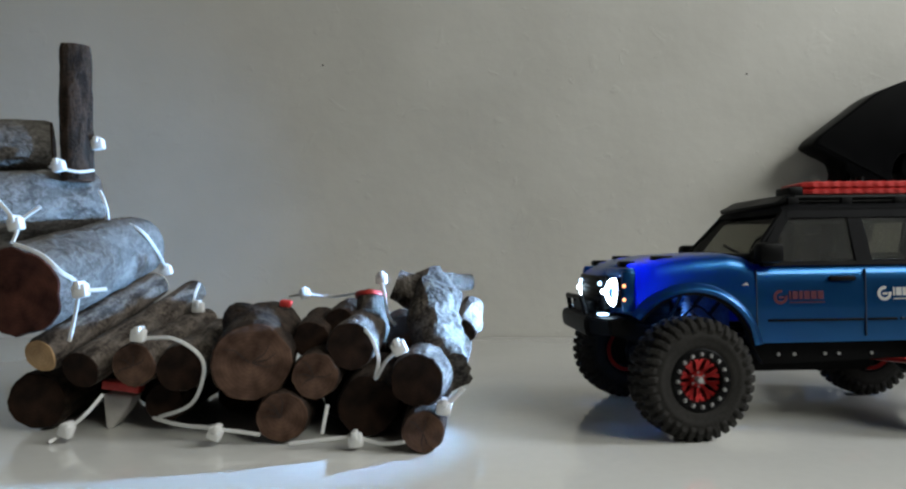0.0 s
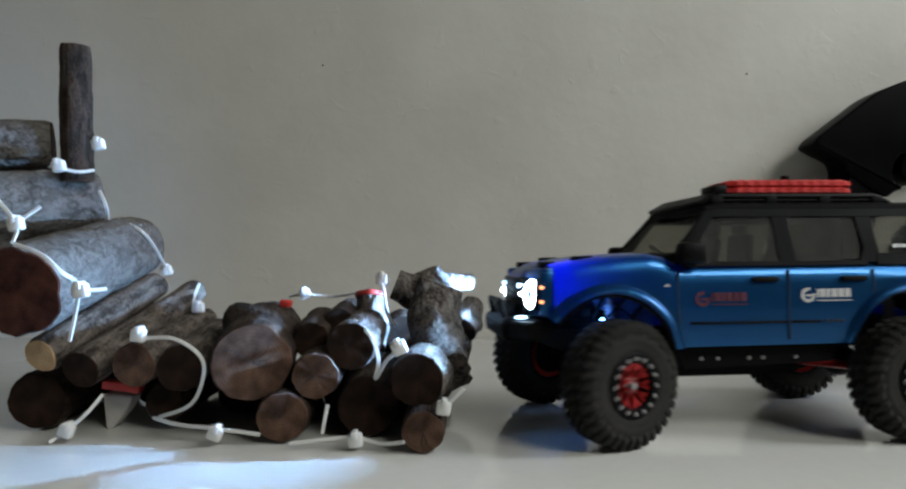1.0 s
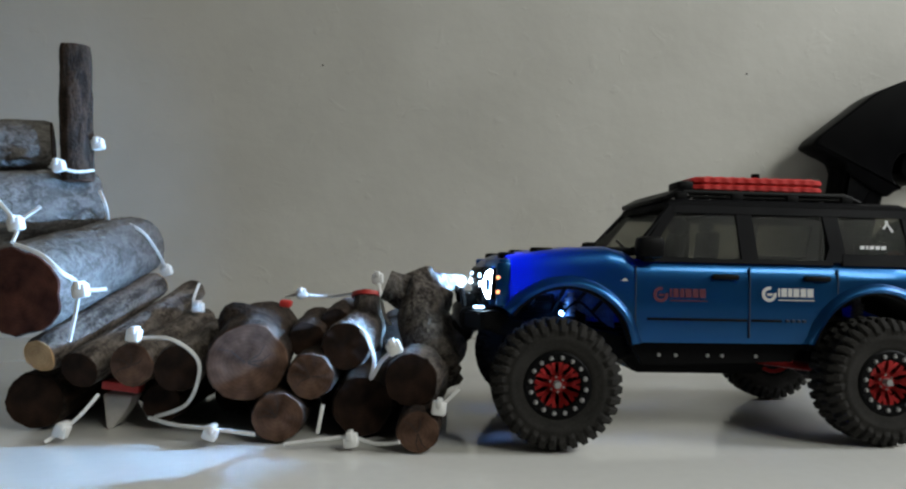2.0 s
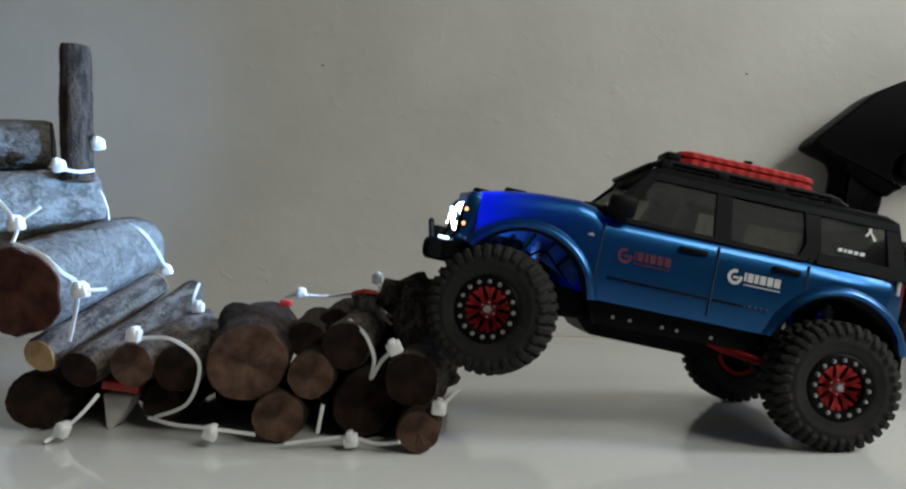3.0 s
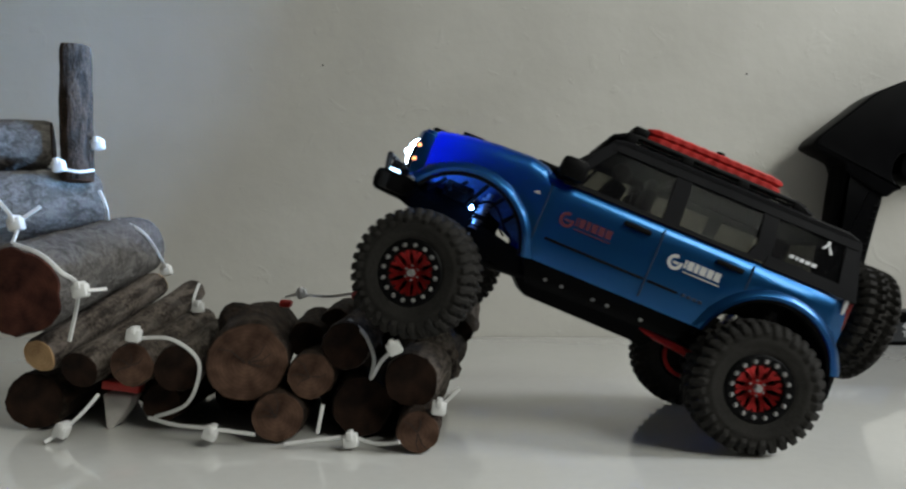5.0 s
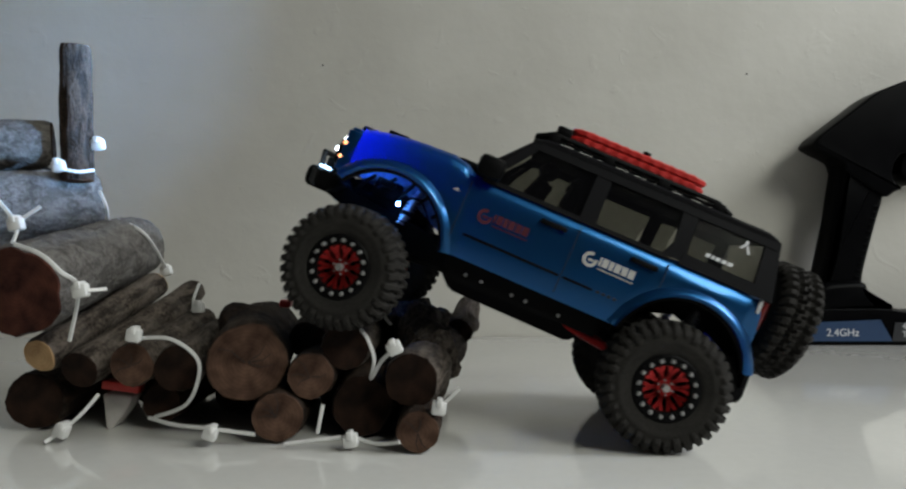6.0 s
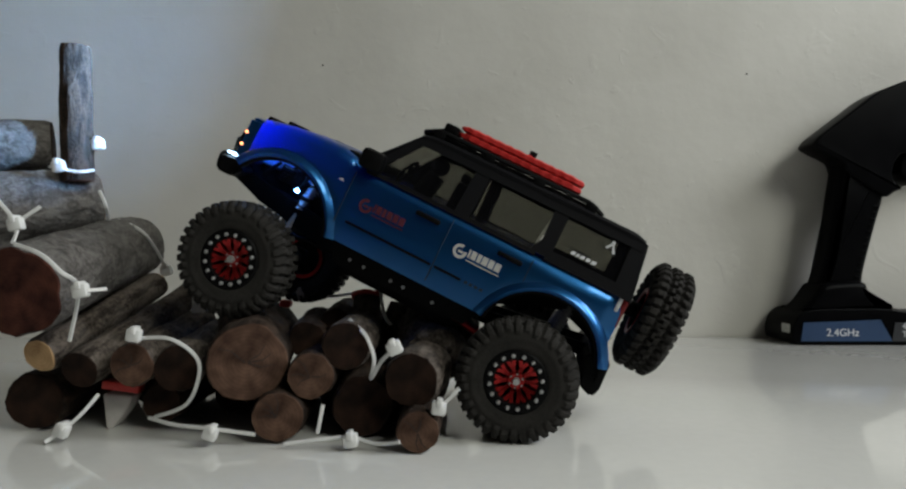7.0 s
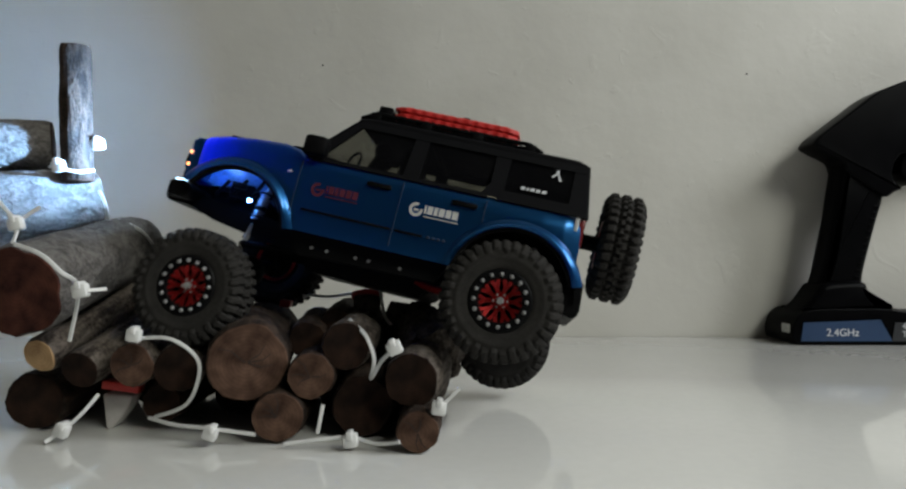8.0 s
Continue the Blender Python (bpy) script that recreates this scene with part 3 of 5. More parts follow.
# seams, trim strip, handles, mirrors on each side
for side in (-1, 1):
    for x, z0, z1 in ((-0.0408, 0.0510, 0.0850), (0.0156, 0.0510, 0.0850), (0.0600, 0.0730, 0.0850)):
        bm = bmesh.new()
        box(bm, x - 0.00025, x + 0.00025, side * 0.0502 - 0.0007, side * 0.0502 + 0.0007, z0, z1)
        part("door_seam", bm, DARK_BLUE, car)
    for x0, x1 in ((-0.0350, 0.0145), (0.0167, 0.0318)):
        bm = bmesh.new()
        box(bm, x0, x1, side * 0.0502 - 0.0009, side * 0.0502 + 0.0009, 0.0588, 0.0600, 0.0003)
        part("trim_strip", bm, BLACK, car)
    for k in range(4):
        bm = bmesh.new()
        box(bm, 0.0338 + k * 0.0028, 0.0356 + k * 0.0028, side * 0.0502 - 0.0008, side * 0.0502 + 0.0008, 0.0588, 0.0602, 0.0002)
        part("trim_vent", bm, DARK_BLUE, car)
    for x in (0.0032, 0.0492):
        bm = bmesh.new()
        box(bm, x - 0.0068, x + 0.0068, side * 0.0510 - 0.0012, side * 0.0510 + 0.0012, 0.0790, 0.0816, 0.0009)
        part("door_handle", bm, BLACK, car, "black door handle")
    bm = bmesh.new()
    box(bm, -0.0415, -0.0285, side * 0.0522 - 0.0045, side * 0.0522 + 0.0045, 0.0885, 0.0990, 0.0026)
    box(bm, -0.0370, -0.0310, side * 0.0470 - 0.0030, side * 0.0470 + 0.0030, 0.0865, 0.0905, 0.0010)
    part("side_mirror", bm, BLACK, car, "black side mirror")
    # bonnet latch and corner marker
    bm = bmesh.new()
    box(bm, -0.0900, -0.0790, side * 0.0370 - 0.0030, side * 0.0370 + 0.0030, 0.0895, 0.0928, 0.0010)
    part("bonnet_latch", bm, BLACK, car)
    bm = bmesh.new()
    box(bm, -0.1050, -0.0965, side * 0.0290 - 0.0040, side * 0.0290 + 0.0040, 0.0868, 0.0902, 0.0012)
    part("bonnet_handle", bm, BLACK, car)
    bm = bmesh.new()
    prism(bm, [(-0.0482, 0.0774), (-0.0446, 0.0774), (-0.0460, 0.0788)], side * 0.0502 - 0.0004, side * 0.0502 + 0.0004)
    part("marker_lens", bm, DECAL_WHITE, car)

# cabin: black frames leaning in to the roof
WAIST, EAVE = 0.0885, 0.1158


def lean_y(z):
    return 0.0478 - 0.0092 * (z - WAIST) / (EAVE - WAIST)


def leaning(bm, pts, side, thick=0.0022, out=0.0):
    """A plate in the plane of the side windows."""
    a = [bm.verts.new((x, side * (lean_y(z) + out), z)) for x, z in pts]
    b = [bm.verts.new((x, side * (lean_y(z) + out - thick), z)) for x, z in pts]
    bm.faces.new(a)
    bm.faces.new(list(reversed(b)))
    for i in range(len(pts)):
        j = (i + 1) % len(pts)
        bm.faces.new((a[i], b[i], b[j], a[j]))


for side in (-1, 1):
    for pts in ([(-0.0405, 0.0880), (-0.0345, 0.0880), (-0.0145, 0.1158), (-0.0195, 0.1158)],
                [(0.0130, 0.0880), (0.0214, 0.0880), (0.0212, 0.1158), (0.0134, 0.1158)],
                [(0.0550, 0.0885), (0.0665, 0.0885), (0.0662, 0.1158), (0.0580, 0.1158), (0.0590, 0.0960)],
                [(0.1005, 0.0885), (0.1098, 0.0885), (0.1058, 0.1158), (0.1000, 0.1158)]):
        bm = bmesh.new()
        leaning(bm, pts, side)
        part("pillar", bm, ROOF_BLACK, car)
    for pts in ([(-0.0195, 0.1118), (0.1066, 0.1118), (0.1054, 0.1168), (-0.0165, 0.1168)], [(-0.036, 0.0870), (0.0590, 0.0870), (0.0590, 0.0892), (-0.035, 0.0892)],
                [(0.0640, 0.0870), (0.1100, 0.0870), (0.1094, 0.0928), (0.0650, 0.0928)]):
        bm = bmesh.new()
        leaning(bm, pts, side, 0.0024, 0.0003)
        part("window_rail", bm, ROOF_BLACK, car)
    for pts in ([(-0.0345, 0.0890), (0.0136, 0.0890), (0.0138, 0.1120), (-0.0170, 0.1120)], [(0.0212, 0.0890), (0.0560, 0.0890), (0.0590, 0.1120), (0.0212, 0.1120)],
                [(0.0660, 0.0925), (0.1020, 0.0925), (0.1005, 0.1120), (0.0660, 0.1120)]):
        bm = bmesh.new()
        leaning(bm, pts, side, 0.0005, -0.0008)
        part("side_window", bm, GLASS, car, "tinted window")
    # white stickers on the rear window: a small climbing shape and a row of bars
    bm = bmesh.new()
    for k, (dx, wd) in enumerate(((0, 0.0022), (0.0030, 0.0013), (0.0050, 0.0022), (0.0080, 0.0022), (0.0110, 0.0024))):
        leaning(bm, [(0.0746 + dx, 0.0955), (0.0746 + dx + wd, 0.0957), (0.0749 + dx + wd, 0.0974), (0.0749 + dx, 0.0972)], side, 0.0003, 0.0003)
    part("window_sticker", bm, DECAL_WHITE, car, "white lettering shown as bars")
    bm = bmesh.new()
    leaning(bm, [(0.0886, 0.1062), (0.0898, 0.1060), (0.0918, 0.1088), (0.0911, 0.1092)], side, 0.0003, 0.0003)
    leaning(bm, [(0.0913, 0.1090), (0.0921, 0.1088), (0.0943, 0.1048), (0.0931, 0.1044)], side, 0.0003, 0.0003)
    leaning(bm, [(0.0907, 0.1092), (0.0923, 0.1091), (0.0923, 0.1105), (0.0909, 0.1106)], side, 0.0003, 0.0003)
    part("window_sticker", bm, DECAL_WHITE, car, "white sticker shape")
    # door stickers: a round mark, a row of blocks and a thin line under them
    for x0, material, lab in ((0.0216, DECAL_WHITE, "white door sticker of a round mark and bars"), (-0.0322, DECAL_RED, "dark red door sticker of a round mark and bars")):
        bm = bmesh.new()
        y, zc = side * 0.0509, 0.0724 if x0 > 0 else 0.0712
        ring = []
        for k in range(24):
            w = 2 * math.pi * k / 24 + 0.5
            if k in (0, 1, 2):
                continue
            ring.append([bm.verts.new((x0 + 0.0036 + rr * math.cos(w), y, zc + rr * math.sin(w))) for rr in (0.0021, 0.0037)])
        for a, b in zip(ring, ring[1:]):
            bm.faces.new((a[0], a[1], b[1], b[0]))
        box(bm, x0 + 0.0026, x0 + 0.0052, y - 0.0001, y + 0.0001, zc - 0.0007, zc + 0.0004)
        wx = x0 + 0.0080
        for wd in (0.0010, 0.0028, 0.0020, 0.0030, 0.0028, 0.0030):
            box(bm, wx, wx + wd, y - 0.0001, y + 0.0001, zc - 0.0012, zc + 0.0030)
            wx += wd + 0.00062
        box(bm, x0 + 0.0082, wx, y - 0.0001, y + 0.0001, zc - 0.0030, zc - 0.0025)
        part("door_sticker", bm, material, car, lab)

bm = bmesh.new()
rows = []
for k in range(25):
    u = k / 24
    x = -0.0205 + 0.1265 * u
    drop = 0.0016 * (1 - min(1, u / 0.08)) ** 2 + 0.0016 * (1 - min(1, (1 - u) / 0.05)) ** 2
    half = [(0.0390, 0.1160), (0.0388, 0.1178), (0.0365, 0.1192), (0.026, 0.1199), (0.010, 0.1202)]
    line = [(-y, z) for y, z in half] + [(y, z) for y, z in reversed(half)]
    rows.append([bm.verts.new((x, y, z - drop)) for y, z in line])
for a, b in zip(rows, rows[1:]):
    for i in range(len(a) - 1):
        bm.faces.new((a[i], a[i + 1], b[i + 1], b[i]))
    bm.faces.new((a[0], b[0], b[-1], a[-1]))
bm.faces.new(rows[0])
bm.faces.new(rows[-1])
part("roof", bm, ROOF_BLACK, car, "satin black roof")

for name, a, b, material in (("windscreen", (-0.0410, 0.0925), (-0.0190, 0.1160), GLASS), ("rear_window", (0.1104, 0.0890), (0.1062, 0.1160), GLASS)):
    bm = bmesh.new()
    vs = [bm.verts.new((x, s * y, z)) for (x, z), y in ((a, 0.0445), (b, 0.0370)) for s in (-1, 1)]
    bm.faces.new((vs[0], vs[1], vs[3], vs[2]))
    bmesh.ops.solidify(bm, geom=bm.faces[:], thickness=0.0005)
    part(name, bm, material, car, "tinted " + name.replace("_", " "))
    bm = bmesh.new()
    for s in (-1, 1):
        rod(bm, (a[0], s * 0.0450, a[1] - 0.002), (b[0], s * 0.0372, b[1]), 0.0015, 8)
    rod(bm, (a[0], -0.045, a[1]), (a[0], 0.045, a[1]), 0.0013, 8)
    part(name.replace("window", "window_").split("_")[0] + "_frame", bm, ROOF_BLACK, car)
bm = bmesh.new()
box(bm, -0.0520, -0.0360, -0.0440, 0.0440, 0.0895, 0.0938, 0.0016)
part("cowl", bm, BLACK, car)
bm = bmesh.new()
rod(bm, (-0.0405, -0.030, 0.0940), (-0.0370, -0.006, 0.0980), 0.0007, 6)
part("wiper", bm, BLACK, car)

# cabin inside: seats, cage, wheel, and a plain seated dummy
for x, ys in ((-0.002, (-0.019, 0.019)),):
    for y in ys:
        bm = bmesh.new()
        box(bm, x, x + 0.006, y - 0.010, y + 0.010, 0.0880, 0.1040, 0.002, Matrix.Rotation(radians(4), 4, "Y"))
        box(bm, x + 0.0068, x + 0.0120, y - 0.0055, y + 0.0055, 0.1035, 0.1090, 0.002)
        part("seat", bm, BLACK, car)
bm = bmesh.new()
rod(bm, (-0.012, -0.019, 0.0880), (-0.008, -0.019, 0.1010), 0.0062, 14, 0.0050)
bmesh.ops.create_icosphere(bm, subdivisions=3, radius=0.0052, matrix=Matrix.Translation((-0.0085, -0.019, 0.1063)))
part("dummy", bm, BLACK, car, "plain dark seated dummy")
bm = bmesh.new()
for i in range(20):
    w, v = 2 * math.pi * i / 20, 2 * math.pi * (i + 1) / 20
    rod(bm, (-0.0245 + 0.003 * math.sin(w), -0.019 + 0.0075 * math.cos(w), 0.0955 + 0.007 * math.sin(w)), (-0.0245 + 0.003 * math.sin(v), -0.019 + 0.0075 * math.cos(v), 0.0955 + 0.007 * math.sin(v)), 0.0008, 6)
part("steering_wheel", bm, BLACK, car)
bm = bmesh.new()
for s in (-1, 1):
    rod(bm, (0.020, s * 0.040, 0.088), (0.020, s * 0.035, 0.115), 0.0016, 8)
rod(bm, (0.020, -0.036, 0.114), (0.020, 0.036, 0.114), 0.0014, 8)
part("roll_cage", bm, BLACK, car)

# roof rack, lamp bar and red boards
for s in (-1, 1):
    bm = bmesh.new()
    rod(bm, (-0.0120, s * 0.0350, 0.1228), (0.0730, s * 0.0350, 0.1228), 0.0013, 8)
    rod(bm, (0.0730, s * 0.0350, 0.1228), (0.0810, s * 0.0350, 0.1195), 0.0013, 8)
    rod(bm, (-0.018, s * 0.0345, 0.1206), (0.0740, s * 0.0345, 0.1206), 0.0008, 8)
    rod(bm, (-0.0215, s * 0.0330, 0.1192), (-0.012, s * 0.0350, 0.1228), 0.0014, 8)
    part("rack_rail", bm, BLACK, car)
    for k in range(4):
        bm = bmesh.new()
        box(bm, -0.016 + k * 0.029, -0.010 + k * 0.029, s * 0.035 - 0.0012, s * 0.035 + 0.0012, 0.1178, 0.1230, 0.0004)
        part("rack_foot", bm, BLACK, car)
for k in range(9):
    bm = bmesh.new()
    x = -0.010 + k * 0.0103
    box(bm, x - 0.0014, x + 0.0014, -0.0345, 0.0345, 0.1218, 0.1236, 0.0003)
    part("rack_slat", bm, BLACK, car)
bm = bmesh.new()
box(bm, -0.0225, -0.0185, -0.0335, 0.0335, 0.1180, 0.1205, 0.001)
prism(bm, [(-0.0215, 0.1205), (-0.0205, 0.1190), (-0.0120, 0.1234), (-0.0130, 0.1250)], -0.0335, 0.0335)
part("roof_visor", bm, BLACK, car, "black visor over the windscreen")
bm = bmesh.new()
box(bm, -0.0135, -0.0055, -0.0330, -0.0180, 0.1232, 0.1288, 0.0012)
part("cargo_case", bm, BLACK, car, "small black case on the rack")
def board(z, y0, y1):
    """A moulded traction board: scalloped edges, thin rounded ends, cleats along the top."""
    bm = bmesh.new()
    n, rows = 72, []
    for i in range(n + 1):
        u = i / n
        x = -0.0060 + 0.0718 * u
        end = min(1.0, 10 * min(u, 1 - u)) ** 0.5
        edge = 0.0004 * (i // 3 % 2) + 0.0035 * (1 - end)
        h = 0.0007 + 0.0009 * end + 0.0003 * (i // 3 % 2)
        a, b = y0 + edge, y1 - edge
        rows.append([bm.verts.new((x, y, z + dz)) for y, dz in ((a, -0.6 * h), (a, 0.6 * h), (a + 0.0008, h), (b - 0.0008, h), (b, 0.6 * h), (b, -0.6 * h), (b - 0.0008, -h), (a + 0.0008, -h))])
    for a, b in zip(rows, rows[1:]):
        for i in range(8):
            bm.faces.new((a[i], a[(i + 1) % 8], b[(i + 1) % 8], b[i]))
    bm.faces.new(rows[0])
    bm.faces.new(rows[-1])
    return bm


for k in range(2):
    part("recovery_board", board(0.1262 + 0.0038 * k, -0.0305, -0.0075), RED_PLASTIC, car, "red plastic recovery board")
bm = bmesh.new()
rod(bm, (0.0340, -0.019, 0.1240), (0.0340, -0.019, 0.1352), 0.0022, 10)
part("board_knob", bm, BLACK, car)

# the wings' corners round each headlight
for s in (-1, 1):
    for z0, z1, x0 in ((0.0820, 0.0868, -0.1110), (0.0628, 0.0660, -0.1090)):
        bm = bmesh.new()
        y = sorted((s * 0.0245, s * 0.0440))
        vs = box(bm, x0, -0.1005, y[0], y[1], z0, z1, 0.0012)
        for v in vs:
            if abs(v.co.y) > 0.038 and v.co.x < -0.105:
                v.co.x += 0.0045
        part("headlight_surround", bm, SHELL_BLUE, car)
    bm = bmesh.new()
    y = sorted((s * 0.0415, s * 0.0450))
    box(bm, -0.1075, -0.1005, y[0], y[1], 0.0640, 0.0850, 0.0010)
    part("headlight_surround", bm, SHELL_BLUE, car)

# nose: grille, headlights, small lamps, bumper and winch
bm = bmesh.new()
box(bm, -0.1130, -0.1090, -0.0275, 0.0275, 0.0640, 0.0825, 0.0015)
part("grille", bm, BLACK, car, "black grille")
for k in range(5):
    bm = bmesh.new()
    box(bm, -0.1140, -0.1128, -0.0200, 0.0200, 0.0675 + k * 0.0030, 0.0689 + k * 0.0030, 0.0003)
    part("grille_slat", bm, BLACK, car)
for s in (-1, 1):
    bm = bmesh.new()
    m = Matrix.Translation((-0.1080, s * 0.0352, 0.0738)) @ Matrix.Rotation(radians(86), 4, "Z") @ Matrix.Rotation(radians(5), 4, "X")
    lathe(bm, [(0.0072, -0.006), (0.0080, 0.0002), (0.0080, 0.0012), (0.0072, 0.0012), (0.0070, 0.0002)], 28)
    bmesh.ops.transform(bm, matrix=m, verts=bm.verts)
    head = part("headlight", bm, BLACK, car, "lit round headlight")
    bm = bmesh.new()
    lathe(bm, [(0.0074, 0.0010), (0.0071, 0.0020), (0.0060, 0.0027), (0.0044, 0.0030), (0.0034, 0.0028)], 24)
    swept = Matrix.Translation((-0.1080, s * 0.0352, 0.0738)) @ Matrix.Rotation(radians(90 - 20 * s), 4, "Z")
    bmesh.ops.transform(bm, matrix=swept, verts=bm.verts)
    part("lens", bm, LED_WHITE, head, "glowing white lens ring")
    # the lamp itself sits back in a dark tube, which bounds its beam
    bm = bmesh.new()
    lathe(bm, [(0.0032, 0.0012), (0.0032, -0.0048), (0.0001, -0.0049)], 24)
    bmesh.ops.transform(bm, matrix=m, verts=bm.verts)
    part("reflector", bm, BLACK, head)
    bm = bmesh.new()
    lathe(bm, [(0.0025, -0.0030), (0.0021, -0.0026), (0.0001, -0.0025)], 16)
    bmesh.ops.transform(bm, matrix=m, verts=bm.verts)
    part("lamp", bm, LED_BEAM, head, "bright white lamp")
    for z in (0.0706, 0.0776):
        bm = bmesh.new()
        bmesh.ops.create_icosphere(bm, subdivisions=2, radius=0.0009, matrix=Matrix.Translation((-0.1068, s * 0.0450, z)))
        part("marker_lamp", bm, LED_AMBER, car, "small amber lamp")
    bm = bmesh.new()
    box(bm, -0.1142, -0.1128, s * 0.0225 - 0.0016, s * 0.0225 + 0.0016, 0.0770, 0.0792, 0.0005)
    part("running_lamp", bm, LED_SMALL, car, "small white lamp")
    bm = bmesh.new()
    y = sorted((s * 0.0268, s * 0.0300))
    box(bm, -0.1142, -0.1126, y[0], y[1], 0.0728, 0.0750, 0.0005)
    part("light_strip", bm, LED_WHITE, car, "short glowing strip beside the headlight")
    bm = bmesh.new()
    box(bm, -0.1175, -0.1120, s * 0.0330 - 0.0022, s * 0.0330 + 0.0022, 0.0618, 0.0630, 0.0006)
    part("bumper_lamp", bm, LED_SMALL, car, "small white lamp on the bumper")
    # lamp behind the bonnet skin, and a little one in the wheel arch
    bm = bmesh.new()
    box(bm, -0.0985, -0.0925, s * 0.0350 - 0.0020, s * 0.0350 + 0.0020, 0.0790, 0.0812)
    part("inner_lamp", bm, LED_BLUE, car, "blue-white lamp under the bonnet")
    bm = bmesh.new()
    bmesh.ops.create_icosphere(bm, subdivisions=2, radius=0.0012, matrix=Matrix.Translation((-0.0725, s * 0.0320, 0.0600)))
    part("arch_lamp", bm, LED_ARCH, car, "small lamp in the wheel arch")
bm = bmesh.new()
prism(bm, [(-0.1225, 0.0505), (-0.1240, 0.0540), (-0.1240, 0.0600), (-0.1215, 0.0618), (-0.1060, 0.0620), (-0.1000, 0.0580), (-0.1080, 0.0505)], -0.0300, 0.0300)
for s in (-1, 1):
    vs = prism(bm, [(-0.1215, 0.0520), (-0.1220, 0.0605), (-0.1060, 0.0615), (-0.1000, 0.0580), (-0.1060, 0.0520)], s * 0.0300, s * 0.0445)
    for v in vs:
        if abs(v.co.y) > 0.04 and v.co.x < -0.11:
            v.co.x += 0.0075
bmesh.ops.bevel(bm, geom=bm.edges[:], offset=0.0008, segments=2, affect="EDGES")
part("front_bumper", bm, BLACK, car, "black front bumper")
bm = bmesh.new()
for s in (-1, 1):
    rod(bm, (-0.1205, s * 0.020, 0.0610), (-0.1225, s * 0.018, 0.0700), 0.0015, 8)
rod(bm, (-0.1225, -0.018, 0.0700), (-0.1225, 0.018, 0.0700), 0.0015, 8)
part("bull_bar", bm, BLACK, car)
bm = bmesh.new()
rod(bm, (-0.1170, -0.013, 0.0645), (-0.1170, 0.013, 0.0645), 0.0036, 14)
box(bm, -0.1205, -0.1135, -0.0155, -0.0125, 0.0610, 0.0685, 0.001)
box(bm, -0.1205, -0.1135, 0.0125, 0.0155, 0.0610, 0.0685, 0.001)
part("winch", bm, BLACK, car)

# tail: lamps, bumper, spare wheel
for s in (-1, 1):
    bm = bmesh.new()
    box(bm, 0.1064, 0.1110, s * 0.0440 - 0.0018, s * 0.0440 + 0.0018, 0.0720, 0.0870, 0.0010)
    tail = part("tail_lamp", bm, mat("tail_lens", (0.10, 0.012, 0.012), 0.2, vary=0.1, bump=0), car, "dark red tail lamp")
    bm = bmesh.new()
    box(bm, 0.1056, 0.1076, s * 0.0470 - 0.0008, s * 0.0470 + 0.0008, 0.0800, 0.0872, 0.0005)
    part("reverse_lens", bm, DECAL_WHITE, tail, "clear white lens")
bm = bmesh.new()
prism(bm, [(0.1035, 0.0520), (0.1080, 0.0385), (0.1150, 0.0362), (0.1175, 0.0400), (0.1165, 0.0560), (0.1110, 0.0575), (0.1050, 0.0560)], -0.0455, 0.0455)
bmesh.ops.bevel(bm, geom=bm.edges[:], offset=0.0010, segments=2, affect="EDGES")
part("rear_bumper", bm, BLACK, car, "black rear bumper")
bm = bmesh.new()
rod(bm, (0.108, -0.008, 0.0825), (0.128, -0.008, 0.0825), 0.0045, 12)
part("spare_carrier", bm, BLACK, car)
spare = new("spare_wheel")
spare.parent = car
wheel_parts(spare)
tagged(spare, "spare wheel carried on the tailgate")
spare.matrix_basis = pose(0.1310, -0.006, 0.0828, 0, 1, 90)

# inner wings between wheel arches and engine bay
for s in (-1, 1):
    for pts in ([(-0.1050, 0.0640), (-0.1000, 0.0870), (-0.0430, 0.0880), (-0.0430, 0.0520), (-0.0600, 0.0600), (-0.0760, 0.0680), (-0.0900, 0.0660)], [(0.0500, 0.0520), (0.0500, 0.0870), (0.1100, 0.0870), (0.1100, 0.0560), (0.1000, 0.0610), (0.0840, 0.0660), (0.0660, 0.0600)]):
        bm = bmesh.new()
        prism(bm, pts, s * 0.0230 - 0.0006, s * 0.0230 + 0.0006)
        part("inner_wing", bm, INNER if pts[0][0] < 0 else BLACK, car, "plain inner wing")

